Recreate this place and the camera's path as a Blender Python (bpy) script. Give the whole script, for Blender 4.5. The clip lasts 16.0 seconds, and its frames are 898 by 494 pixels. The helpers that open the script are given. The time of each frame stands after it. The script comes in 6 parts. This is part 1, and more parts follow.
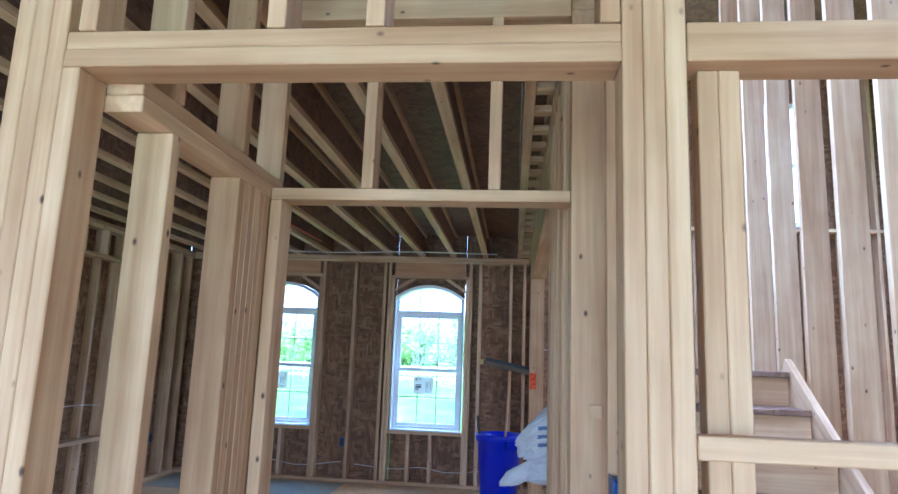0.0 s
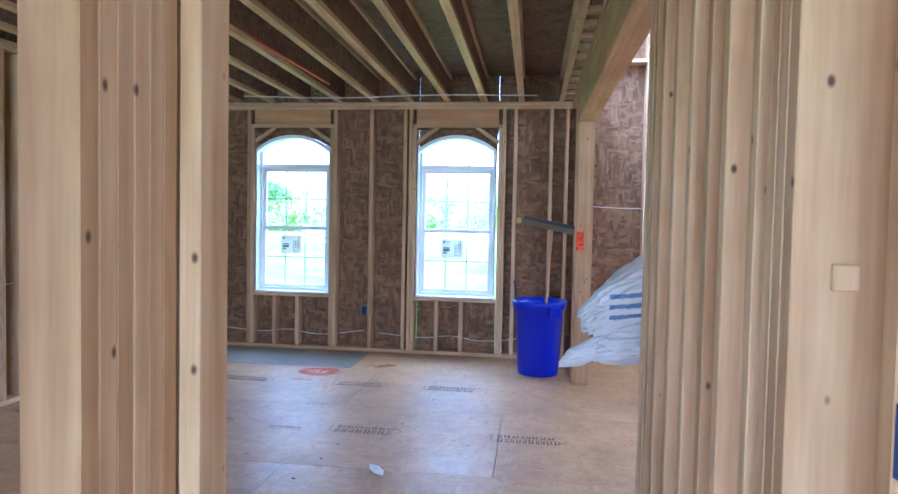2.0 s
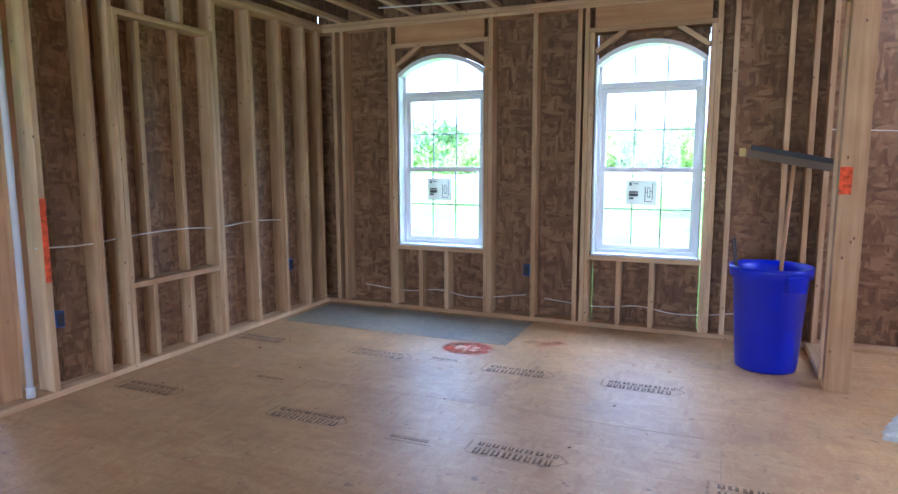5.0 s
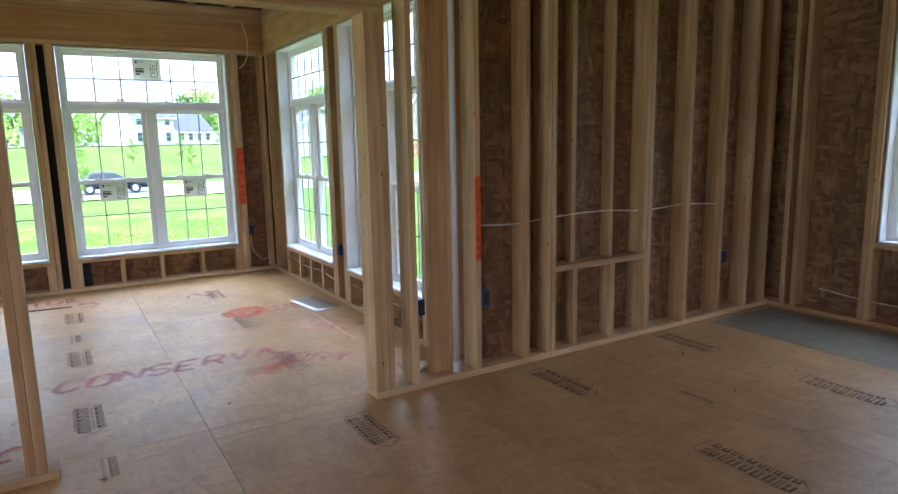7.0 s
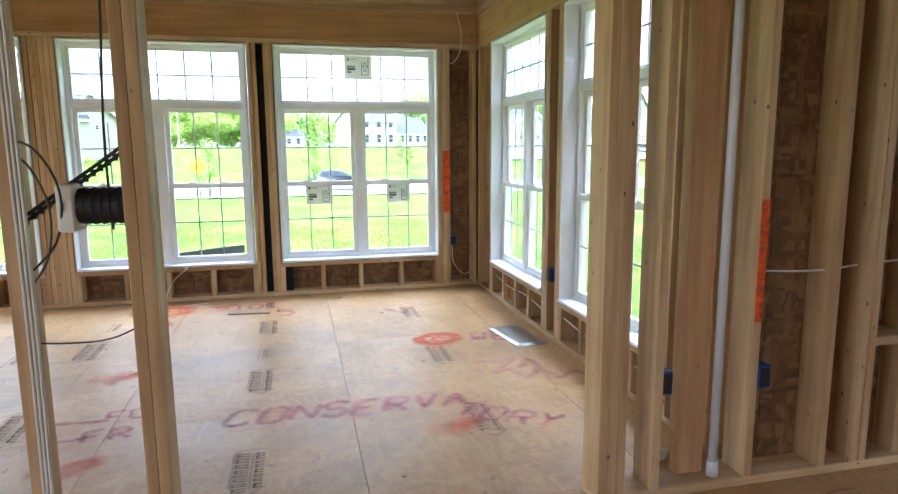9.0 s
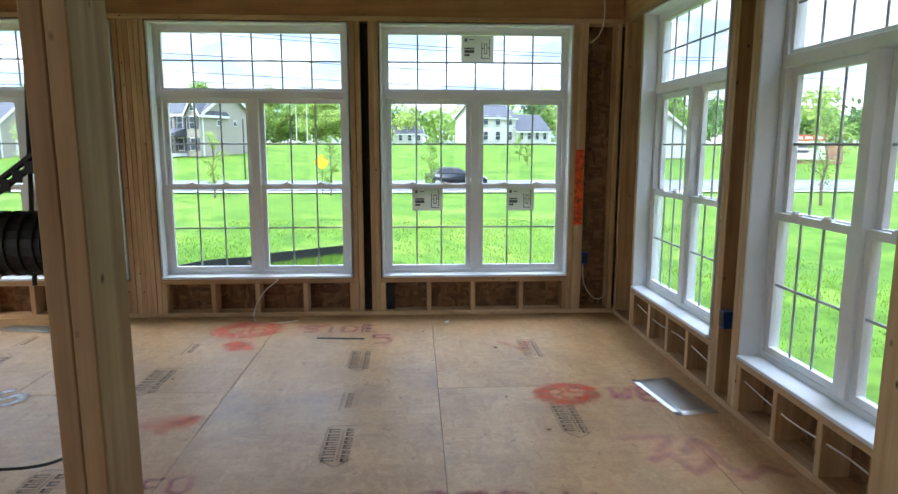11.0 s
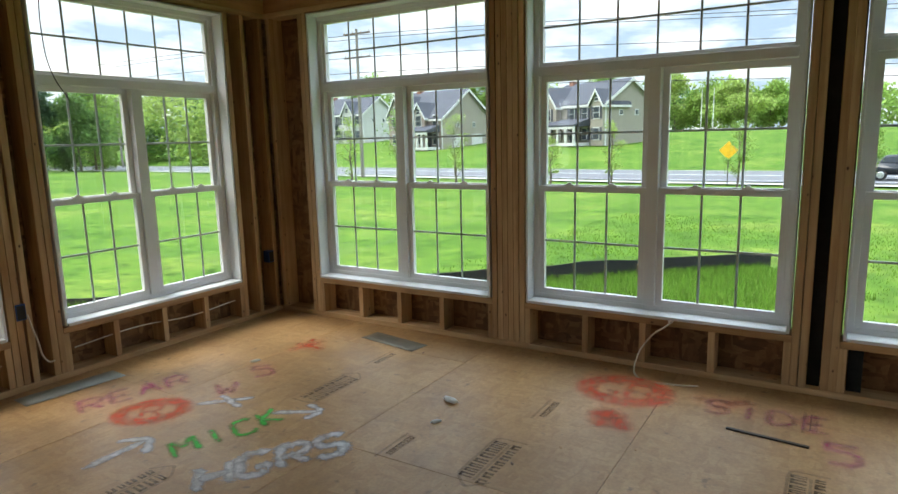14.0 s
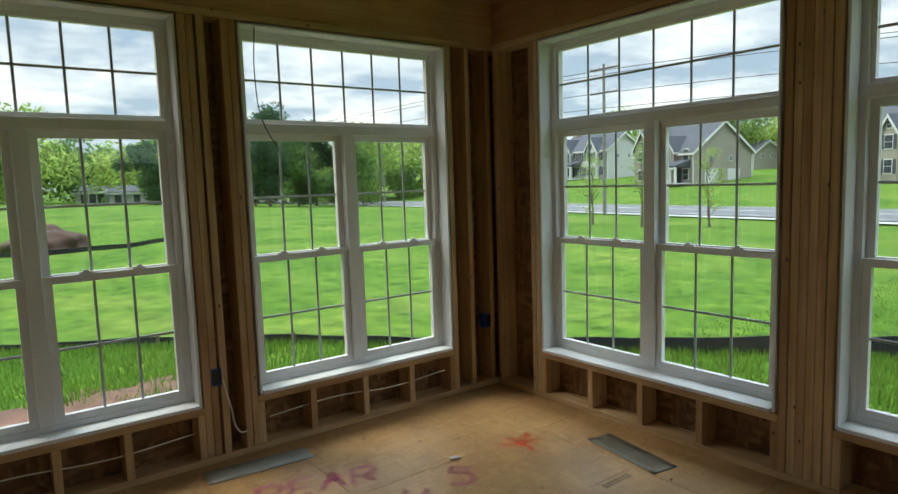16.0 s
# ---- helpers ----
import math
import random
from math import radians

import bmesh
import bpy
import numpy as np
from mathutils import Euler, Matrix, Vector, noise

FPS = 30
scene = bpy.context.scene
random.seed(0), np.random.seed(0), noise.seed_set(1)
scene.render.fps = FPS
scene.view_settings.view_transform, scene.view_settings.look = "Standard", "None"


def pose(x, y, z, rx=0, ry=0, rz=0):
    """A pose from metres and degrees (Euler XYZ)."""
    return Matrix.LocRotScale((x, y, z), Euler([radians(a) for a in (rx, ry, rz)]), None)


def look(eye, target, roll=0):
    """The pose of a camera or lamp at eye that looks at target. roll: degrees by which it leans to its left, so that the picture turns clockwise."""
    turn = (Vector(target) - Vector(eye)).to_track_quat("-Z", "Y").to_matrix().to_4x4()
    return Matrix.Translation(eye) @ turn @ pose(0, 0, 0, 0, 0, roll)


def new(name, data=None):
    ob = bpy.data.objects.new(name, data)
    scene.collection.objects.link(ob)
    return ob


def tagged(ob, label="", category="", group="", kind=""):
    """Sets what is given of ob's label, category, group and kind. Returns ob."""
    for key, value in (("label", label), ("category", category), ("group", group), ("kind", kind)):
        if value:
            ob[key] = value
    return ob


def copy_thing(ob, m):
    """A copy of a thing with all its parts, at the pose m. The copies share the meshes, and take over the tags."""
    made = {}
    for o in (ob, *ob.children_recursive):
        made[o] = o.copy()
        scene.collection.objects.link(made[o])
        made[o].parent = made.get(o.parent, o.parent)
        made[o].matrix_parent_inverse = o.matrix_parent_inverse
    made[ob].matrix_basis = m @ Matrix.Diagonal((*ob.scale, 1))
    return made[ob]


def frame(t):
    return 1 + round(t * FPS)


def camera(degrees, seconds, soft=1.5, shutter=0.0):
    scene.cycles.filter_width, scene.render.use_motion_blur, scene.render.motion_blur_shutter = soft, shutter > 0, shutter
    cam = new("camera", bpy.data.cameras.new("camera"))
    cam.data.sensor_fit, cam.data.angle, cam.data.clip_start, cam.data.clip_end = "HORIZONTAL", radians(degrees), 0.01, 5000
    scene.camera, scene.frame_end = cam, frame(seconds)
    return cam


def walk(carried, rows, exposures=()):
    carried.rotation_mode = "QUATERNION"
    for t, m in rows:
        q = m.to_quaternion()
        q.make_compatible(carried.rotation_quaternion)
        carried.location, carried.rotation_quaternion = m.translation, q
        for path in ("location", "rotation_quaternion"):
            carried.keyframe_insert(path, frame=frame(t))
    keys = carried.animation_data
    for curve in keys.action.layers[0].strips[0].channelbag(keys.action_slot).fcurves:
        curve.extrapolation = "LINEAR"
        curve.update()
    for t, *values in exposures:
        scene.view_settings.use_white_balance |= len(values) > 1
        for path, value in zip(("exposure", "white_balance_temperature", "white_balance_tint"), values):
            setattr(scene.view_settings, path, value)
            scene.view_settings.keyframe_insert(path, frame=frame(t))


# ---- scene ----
cam = camera(70.0, 16.0)
METRES, EYE, TILT, LEAN, TURN = 7.6, 1.5, 0.0, 0.0, 6.0
ROWS = [
    (0.0, 0.0, 0.0, 0.0, -0.36, 9.65, -2.1),
    (0.5, -0.0079, 0.031, -0.0026, 0.06, 4.31, -1.02),
    (1.0, -0.0091, 0.0646, -0.0069, 1.0, 1.48, -0.55),
    (1.5, -0.0084, 0.0955, -0.0074, 1.58, -0.68, -1.0),
    (2.0, -0.0143, 0.1291, -0.0098, 1.46, -2.24, -1.14),
    (2.5, -0.0221, 0.1624, -0.0101, 0.95, -3.79, -0.98),
    (3.0, -0.0217, 0.1979, -0.0111, 1.77, -4.71, -0.77),
    (5.5, -0.0355, 0.331, -0.0138, 25.34, -9.08, 0.32),
    (6.0, -0.0495, 0.343, -0.0135, 35.5, -9.54, 0.4),
    (6.5, -0.0714, 0.3581, -0.0131, 44.1, -9.31, 0.97),
    (7.0, -0.0935, 0.3758, -0.0143, 52.34, -9.4, 1.08),
    (7.5, -0.1173, 0.3987, -0.0131, 60.39, -9.34, 0.39),
    (8.0, -0.1435, 0.4113, -0.0136, 63.46, -9.04, 0.1),
    (8.5, -0.1776, 0.4183, -0.0128, 65.47, -8.97, 0.02),
    (9.0, -0.209, 0.4271, -0.0133, 70.62, -8.88, 0.38),
    (11.5, -0.3787, 0.4611, -0.0133, 81.63, -8.97, -0.27),
    (12.0, -0.4152, 0.4597, -0.0129, 82.29, -8.84, -0.3),
    (12.5, -0.4452, 0.4582, -0.0132, 84.91, -9.07, -0.11),
    (13.0, -0.4794, 0.4559, -0.0142, 92.95, -8.9, 0.29),
    (13.5, -0.5063, 0.4486, -0.0148, 104.47, -9.34, 0.43),
    (14.0, -0.5361, 0.4319, -0.0137, 115.29, -9.71, 1.34),
    (14.5, -0.5626, 0.4198, -0.0129, 124.94, -9.67, 1.97),
    (15.0, -0.5941, 0.4107, -0.0111, 132.03, -9.46, 1.93),
    (15.5, -0.6183, 0.3948, -0.0115, 134.33, -8.96, 1.59),
    (16.0, -0.6403, 0.3704, -0.0038, 136.57, -5.99, 1.8),
]
walk(cam, [(t, pose(0, 0, EYE, TILT, LEAN, TURN) @ pose(METRES * x, METRES * y, METRES * z, 90 + pitch, roll, yaw)) for t, x, y, z, yaw, pitch, roll in ROWS],
     exposures=[(0.0, 2.75, 4350, 14), (1.0, 3.05, 4350, 16), (2.0, 3.25, 4500, 17), (3.0, 3.35, 4650, 17), (5.5, 2.95, 5000, 20), (6.5, 2.45, 5300, 18), (7.5, 2.05, 6200, 17), (8.5, 2.2, 6100, 16), (9.0, 2.5, 6100, 16), (11.5, 1.15, 6400, 14), (12.5, 0.82, 6850, 12), (14.0, 0.86, 7100, 10), (15.5, 0.74, 7250, 8), (16.0, 0.4, 7250, 6)])

# ---- world and sun: a bright sky with broken cloud ----
world = bpy.data.worlds.new("sky")
scene.world = world
world.use_nodes = True
wn, wl = world.node_tree.nodes, world.node_tree.links
wn.clear()
w_out, w_bg = wn.new("ShaderNodeOutputWorld"), wn.new("ShaderNodeBackground")
sky = wn.new("ShaderNodeTexSky")
sky.sky_type, sky.sun_disc, sky.sun_elevation, sky.sun_rotation = "NISHITA", False, radians(48), radians(215)
coord, sep = wn.new("ShaderNodeTexCoord"), wn.new("ShaderNodeSeparateXYZ")
wl.new(coord.outputs["Generated"], sep.inputs[0])
lift = wn.new("ShaderNodeMath")
lift.operation = "MAXIMUM"
lift.inputs[1].default_value = 0.0
wl.new(sep.outputs["Z"], lift.inputs[0])
lift2 = wn.new("ShaderNodeMath")
lift2.operation = "ADD"
lift2.inputs[1].default_value = 0.18
wl.new(lift.outputs[0], lift2.inputs[0])
comb = wn.new("ShaderNodeCombineXYZ")
for k in "XY":
    dv = wn.new("ShaderNodeMath")
    dv.operation = "DIVIDE"
    wl.new(sep.outputs[k], dv.inputs[0])
    wl.new(lift2.outputs[0], dv.inputs[1])
    wl.new(dv.outputs[0], comb.inputs[k])
cl = wn.new("ShaderNodeTexNoise")
cl.inputs["Scale"].default_value, cl.inputs["Detail"].default_value, cl.inputs["Roughness"].default_value = 1.8, 7, 0.58
wl.new(comb.outputs[0], cl.inputs["Vector"])
cr = wn.new("ShaderNodeValToRGB")
cr.color_ramp.elements[0].position, cr.color_ramp.elements[0].color = 0.42, (2.7, 3.8, 5.5, 1)
cr.color_ramp.elements[1].position, cr.color_ramp.elements[1].color = 0.67, (8.8, 9.3, 10.0, 1)
wl.new(cl.outputs["Fac"], cr.inputs["Fac"])
mixs = wn.new("ShaderNodeMix")
mixs.data_type = "RGBA"
mixs.inputs["Factor"].default_value = 0.88
wl.new(sky.outputs[0], mixs.inputs["A"])
wl.new(cr.outputs["Color"], mixs.inputs["B"])
grad = wn.new("ShaderNodeMapRange")
grad.inputs["From Min"].default_value, grad.inputs["From Max"].default_value = 0.38, 0.95
grad.inputs["To Min"].default_value, grad.inputs["To Max"].default_value = 1.0, 5.4
wl.new(sep.outputs["Z"], grad.inputs["Value"])
over = wn.new("ShaderNodeVectorMath")
over.operation = "SCALE"
wl.new(mixs.outputs["Result"], over.inputs[0])
wl.new(grad.outputs["Result"], over.inputs["Scale"])
wl.new(over.outputs[0], w_bg.inputs["Color"])
w_bg.inputs["Strength"].default_value = 0.12
wl.new(w_bg.outputs[0], w_out.inputs["Surface"])
sun = new("sun", bpy.data.lights.new("sun", "SUN"))
sun.data.energy, sun.data.angle, sun.data.color = 1.5, radians(25), (1.0, 0.95, 0.88)
sun.matrix_world = look((0, 0, 20), (-8.5, 12, 0))
# fill lamp added in an unseen east wall opening, to brighten the floor
lamp = new("stair_hall_daylight", bpy.data.lights.new("stair_hall_daylight", "AREA"))
lamp.data.shape, lamp.data.size, lamp.data.size_y, lamp.data.energy, lamp.data.color = "RECTANGLE", 3.0, 1.8, 9, (0.95, 0.97, 1.0)
lamp.matrix_world = look((4.72, 5.3, 3.6), (0, 5.3, 1.2))
# lamps for daylight in unseen doorway and windows behind the start of the walk
for lx, lw, lz, lh, power in ((0.05, 1.9, 1.2, 2.4, 11), (2.1, 1.1, 1.4, 1.5, 4), (-2.15, 1.5, 1.45, 1.7, 12)):
    lamp = new("doorway_daylight", bpy.data.lights.new("doorway_daylight", "AREA"))
    lamp.data.shape, lamp.data.size, lamp.data.size_y, lamp.data.energy, lamp.data.color = "RECTANGLE", lw, lh, power, (0.95, 0.97, 1.0)
    lamp.matrix_world = look((lx, -2.70, lz), (lx, 0, lz))


# ---- materials ----
def material(name, rough=0.6, metal=0.0):
    m = bpy.data.materials.new(name)
    m.use_nodes = True
    b = m.node_tree.nodes["Principled BSDF"]
    b.inputs["Roughness"].default_value, b.inputs["Metallic"].default_value = rough, metal
    return m, m.node_tree.nodes, m.node_tree.links, b


def ramp(nodes, links, fac, stops):
    r = nodes.new("ShaderNodeValToRGB")
    e = r.color_ramp.elements
    while len(e) < len(stops):
        e.new(0.5)
    for el, (p, c) in zip(e, stops):
        el.position, el.color = p, (*c, 1)
    links.new(fac, r.inputs["Fac"])
    return r.outputs["Color"]


def mapped(nodes, links, scale, spread=0.0):
    tc, mp = nodes.new("ShaderNodeTexCoord"), nodes.new("ShaderNodeMapping")
    mp.inputs["Scale"].default_value = scale
    links.new(tc.outputs["Object"], mp.inputs["Vector"])
    if spread:
        oi, mu = nodes.new("ShaderNodeObjectInfo"), nodes.new("ShaderNodeMath")
        mu.operation, mu.inputs[1].default_value = "MULTIPLY", spread
        links.new(oi.outputs["Random"], mu.inputs[0])
        links.new(mu.outputs[0], mp.inputs["Location"])
    return mp.outputs["Vector"]


def noise_tex(nodes, links, vec, scale, detail=4, rough=0.6):
    n = nodes.new("ShaderNodeTexNoise")
    n.inputs["Scale"].default_value, n.inputs["Detail"].default_value, n.inputs["Roughness"].default_value = scale, detail, rough
    links.new(vec, n.inputs["Vector"])
    return n.outputs["Fac"]


def blend(nodes, links, a, b, fac, mode="MIX"):
    m = nodes.new("ShaderNodeMix")
    m.data_type, m.blend_type = "RGBA", mode
    for sock, v in (("A", a), ("B", b), ("Factor", fac)):
        if isinstance(v, (int, float)):
            m.inputs[sock].default_value = v
        elif isinstance(v, tuple):
            m.inputs[sock].default_value = (*v, 1)
        else:
            links.new(v, m.inputs[sock])
    return m.outputs["Result"]


def bump(nodes, links, b, fac, strength, dist=0.002):
    bp = nodes.new("ShaderNodeBump")
    bp.inputs["Strength"].default_value, bp.inputs["Distance"].default_value = strength, dist
    links.new(fac, bp.inputs["Height"])
    links.new(bp.outputs[0], b.inputs["Normal"])


def lumber(name, axis, lo, hi, knot=(0.09, 0.042, 0.02)):
    m, n, l, b = material(name, 0.62)
    s = [26.0, 26.0, 26.0]
    s[axis] = 1.3
    v = mapped(n, l, s, 37.0)
    grain = noise_tex(n, l, v, 1.0, 5, 0.6)
    col = ramp(n, l, grain, [(0.3, lo), (0.72, hi)])
    s2 = [1.5, 1.5, 1.5]
    v2 = mapped(n, l, s2, 19.0)
    soft = noise_tex(n, l, v2, 1.6, 3)
    col = blend(n, l, col, ramp(n, l, soft, [(0.3, (0.80, 0.74, 0.68)), (0.7, (1.0, 1.0, 1.0))]), 1.0, "MULTIPLY")
    oi = n.new("ShaderNodeObjectInfo")
    col = blend(n, l, col, ramp(n, l, oi.outputs["Random"], [(0.0, (0.80, 0.72, 0.64)), (0.5, (0.97, 0.94, 0.9)), (1.0, (1.06, 1.04, 1.02))]), 1.0, "MULTIPLY")
    s3 = [13.0, 13.0, 13.0]
    s3[axis] = 8.0
    vo = n.new("ShaderNodeTexVoronoi")
    vo.inputs["Scale"].default_value = 1.0
    l.new(mapped(n, l, s3, 53.0), vo.inputs["Vector"])
    kf = ramp(n, l, vo.outputs["Distance"], [(0.04, (1, 1, 1)), (0.10, (0, 0, 0))])
    col = blend(n, l, col, knot, kf)
    l.new(col, b.inputs["Base Color"])
    bump(n, l, b, grain, 0.35, 0.0012)
    return m


PINE = [lumber("pine_%s" % "xyz"[i], i, (0.47, 0.295, 0.14), (0.72, 0.54, 0.315)) for i in range(3)]
AMBER = [lumber("laminated_timber_%s" % "xyz"[i], i, (0.50, 0.28, 0.12), (0.68, 0.43, 0.21), (0.3, 0.15, 0.06)) for i in range(3)]


def strandboard(name, dark, mid, light, rough=0.65, stain=0.0, lying=False):
    """Pressed board of long flakes that lie two ways; lying: a floor, else an upright board."""
    m, n, l, b = material(name, rough)
    v = mapped(n, l, (1, 1, 1), 11.0)
    cells = []
    for sc in (((34, 9, 34), (9, 34, 34)) if lying else ((34, 34, 8), (10, 10, 36))):
        vo = n.new("ShaderNodeTexVoronoi")
        vo.inputs["Scale"].default_value, vo.inputs["Randomness"].default_value = 1.0, 1.0
        wob = n.new("ShaderNodeVectorMath")
        wob.operation, wob.inputs[1].default_value = "MULTIPLY_ADD", (0.9, 0.9, 0.9)
        nz = n.new("ShaderNodeTexNoise")
        nz.inputs["Scale"].default_value, nz.inputs["Detail"].default_value = 7.0, 3
        l.new(v, nz.inputs["Vector"])
        l.new(nz.outputs["Color"], wob.inputs[0])
        l.new(mapped(n, l, sc, 11.0), wob.inputs[2])
        l.new(wob.outputs[0], vo.inputs["Vector"])
        sp = n.new("ShaderNodeSeparateColor")
        l.new(vo.outputs["Color"], sp.inputs[0])
        cells.append(sp.outputs[0])
    pick = ramp(n, l, noise_tex(n, l, v, 11.0, 1), [(0.46, (0, 0, 0)), (0.54, (1, 1, 1))])
    flake = blend(n, l, cells[0], cells[1], pick)
    col = ramp(n, l, flake, [(0.0, dark), (0.45, mid), (1.0, light)])
    big = noise_tex(n, l, v, 2.2, 4)
    col = blend(n, l, col, ramp(n, l, big, [(0.32, (0.74, 0.70, 0.66)), (0.66, (1.05, 1.03, 1.0))]), 0.8, "MULTIPLY")
    fine = noise_tex(n, l, v, 70.0, 3)
    col = blend(n, l, col, ramp(n, l, fine, [(0.3, (0.86, 0.84, 0.82)), (0.7, (1.04, 1.04, 1.04))]), 1.0, "MULTIPLY")
    if stain:
        st = noise_tex(n, l, v, 0.9, 6, 0.65)
        col = blend(n, l, col, (0.17, 0.105, 0.06), ramp(n, l, st, [(0.54, (0, 0, 0)), (0.72, (stain, stain, stain))]))
        specks = noise_tex(n, l, v, 16.0, 4, 0.5)
        col = blend(n, l, col, (0.10, 0.065, 0.04), ramp(n, l, specks, [(0.66, (0, 0, 0)), (0.74, (stain, stain, stain))]))
        l.new(ramp(n, l, st, [(0.4, (rough, rough, rough)), (0.8, (rough - 0.2,) * 3)]), b.inputs["Roughness"])
    l.new(col, b.inputs["Base Color"])
    bump(n, l, b, flake, 0.25, 0.0012)
    return m


OSB = strandboard("strand_board_sheathing", (0.15, 0.073, 0.028), (0.23, 0.12, 0.05), (0.35, 0.20, 0.092))
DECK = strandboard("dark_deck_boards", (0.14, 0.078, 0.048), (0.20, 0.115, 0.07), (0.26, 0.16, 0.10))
FLOORM = strandboard("subfloor_board", (0.52, 0.305, 0.13), (0.57, 0.345, 0.152), (0.61, 0.385, 0.18), 0.48, 0.5, True)
PATCHM = strandboard("grey_green_damp_board", (0.21, 0.205, 0.16), (0.24, 0.23, 0.18), (0.28, 0.265, 0.205), 0.42, 0.4, True)


def plain(name, col, rough=0.5, metal=0.0, var=0.12, scale=6.0, bump_s=0.0):
    m, n, l, b = material(name, rough, metal)
    f = noise_tex(n, l, mapped(n, l, (1, 1, 1), 7.0), scale, 5)
    lo, hi = tuple(c * (1 - var) for c in col), tuple(min(1.0, c * (1 + var)) for c in col)
    l.new(ramp(n, l, f, [(0.3, lo), (0.7, hi)]), b.inputs["Base Color"])
    if bump_s:
        bump(n, l, b, f, bump_s, 0.004)
    return m


VINYL = plain("white_vinyl", (0.80, 0.81, 0.80), 0.35, 0, 0.04)
GRILLE = plain("grey_white_grille", (0.42, 0.45, 0.46), 0.4, 0, 0.05)
LINER = plain("white_liner_board", (0.74, 0.76, 0.76), 0.55, 0, 0.06, 4)
BLUEPL = plain("blue_plastic", (0.008, 0.02, 0.55), 0.35, 0, 0.12, 3)
BOXBLUE = plain("blue_box_plastic", (0.01, 0.06, 0.25), 0.4, 0, 0.1)
BLACK = plain("black_rubber", (0.015, 0.015, 0.017), 0.5, 0, 0.2)
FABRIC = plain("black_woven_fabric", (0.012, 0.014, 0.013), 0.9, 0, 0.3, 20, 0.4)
WHITEPL = plain("white_film", (0.78, 0.79, 0.82), 0.35, 0, 0.06, 9, 0.3)
STRIPE = plain("blue_print", (0.16, 0.24, 0.48), 0.4, 0, 0.08)
PVC = plain("grey_white_pipe", (0.60, 0.61, 0.62), 0.4, 0, 0.05)
WIREW = plain("white_cable", (0.68, 0.64, 0.54), 0.5)
WIREY = plain("pale_cable_jacket", (0.55, 0.52, 0.45), 0.45)
METAL = plain("galvanised_sheet", (0.62, 0.64, 0.64), 0.28, 1.0, 0.1, 8)
STEEL = plain("dark_steel", (0.08, 0.07, 0.06), 0.5, 0.6, 0.2)
PAPER = plain("label_paper", (0.72, 0.71, 0.68), 0.7, 0, 0.06)
pn_, pl_ = PAPER.node_tree.nodes, PAPER.node_tree.links
pt_, pm_ = pn_.new("ShaderNodeBsdfTranslucent"), pn_.new("ShaderNodeMixShader")
pt_.inputs["Color"].default_value, pm_.inputs[0].default_value = (0.75, 0.72, 0.64, 1), 0.45
pl_.new(pn_["Principled BSDF"].outputs[0], pm_.inputs[1])
pl_.new(pt_.outputs[0], pm_.inputs[2])
pl_.new(pm_.outputs[0], pn_["Material Output"].inputs["Surface"])
INK = plain("black_ink", (0.08, 0.075, 0.07), 0.7, 0, 0.2)
CARDW = plain("white_plastic", (0.7, 0.69, 0.64), 0.5)


def sprayed(name, col, cover=0.75, scale=16.0, soft=True):
    m, n, l, b = material(name, 0.75)
    b.inputs["Base Color"].default_value = (*col, 1)
    v = mapped(n, l, (1, 1, 1), 5.0)
    f = noise_tex(n, l, v, scale, 6, 0.7)
    tr, mx = n.new("ShaderNodeBsdfTransparent"), n.new("ShaderNodeMixShader")
    fac = ramp(n, l, f, [(0.32, (cover * 0.35,) * 3), (0.60, (cover,) * 3)])
    if soft:
        at_ = n.new("ShaderNodeAttribute")
        at_.attribute_name = "cover"
        grit = noise_tex(n, l, v, 160.0, 2, 0.7)
        ad = n.new("ShaderNodeMath")
        ad.operation, ad.inputs[1].default_value, ad.use_clamp = "MULTIPLY_ADD", 1.0, True
        gm_ = n.new("ShaderNodeMath")
        gm_.operation, gm_.inputs[1].default_value, gm_.inputs[2].default_value = "MULTIPLY_ADD", 1.2, -0.6
        l.new(grit, gm_.inputs[0])
        l.new(at_.outputs["Fac"], ad.inputs[0])
        l.new(gm_.outputs[0], ad.inputs[2])
        edge = ramp(n, l, ad.outputs[0], [(0.12, (0, 0, 0)), (0.75, (1, 1, 1))])
        fac = blend(n, l, fac, edge, 1.0, "MULTIPLY")
    l.new(fac, mx.inputs[0])
    l.new(tr.outputs[0], mx.inputs[1])
    l.new(b.outputs[0], mx.inputs[2])
    l.new(mx.outputs[0], n["Material Output"].inputs["Surface"])
    return m


PAINT_O = sprayed("orange_spray", (0.80, 0.12, 0.04), 0.6)
PAINT_V = sprayed("orange_spray_dense", (0.85, 0.11, 0.02), 0.95, 30, False)
PAINT_P = sprayed("magenta_marker", (0.58, 0.07, 0.19), 0.52)
PAINT_PF = sprayed("faded_magenta", (0.6, 0.12, 0.2), 0.35)
PAINT_F = sprayed("faded_orange_spray", (0.80, 0.16, 0.06), 0.4)
PAINT_W = sprayed("white_spray", (0.75, 0.75, 0.74), 0.95)
PAINT_G = sprayed("green_spray", (0.06, 0.55, 0.08), 0.85)
STAMP = sprayed("stamp_ink", (0.13, 0.11, 0.09), 0.32, 45, False)


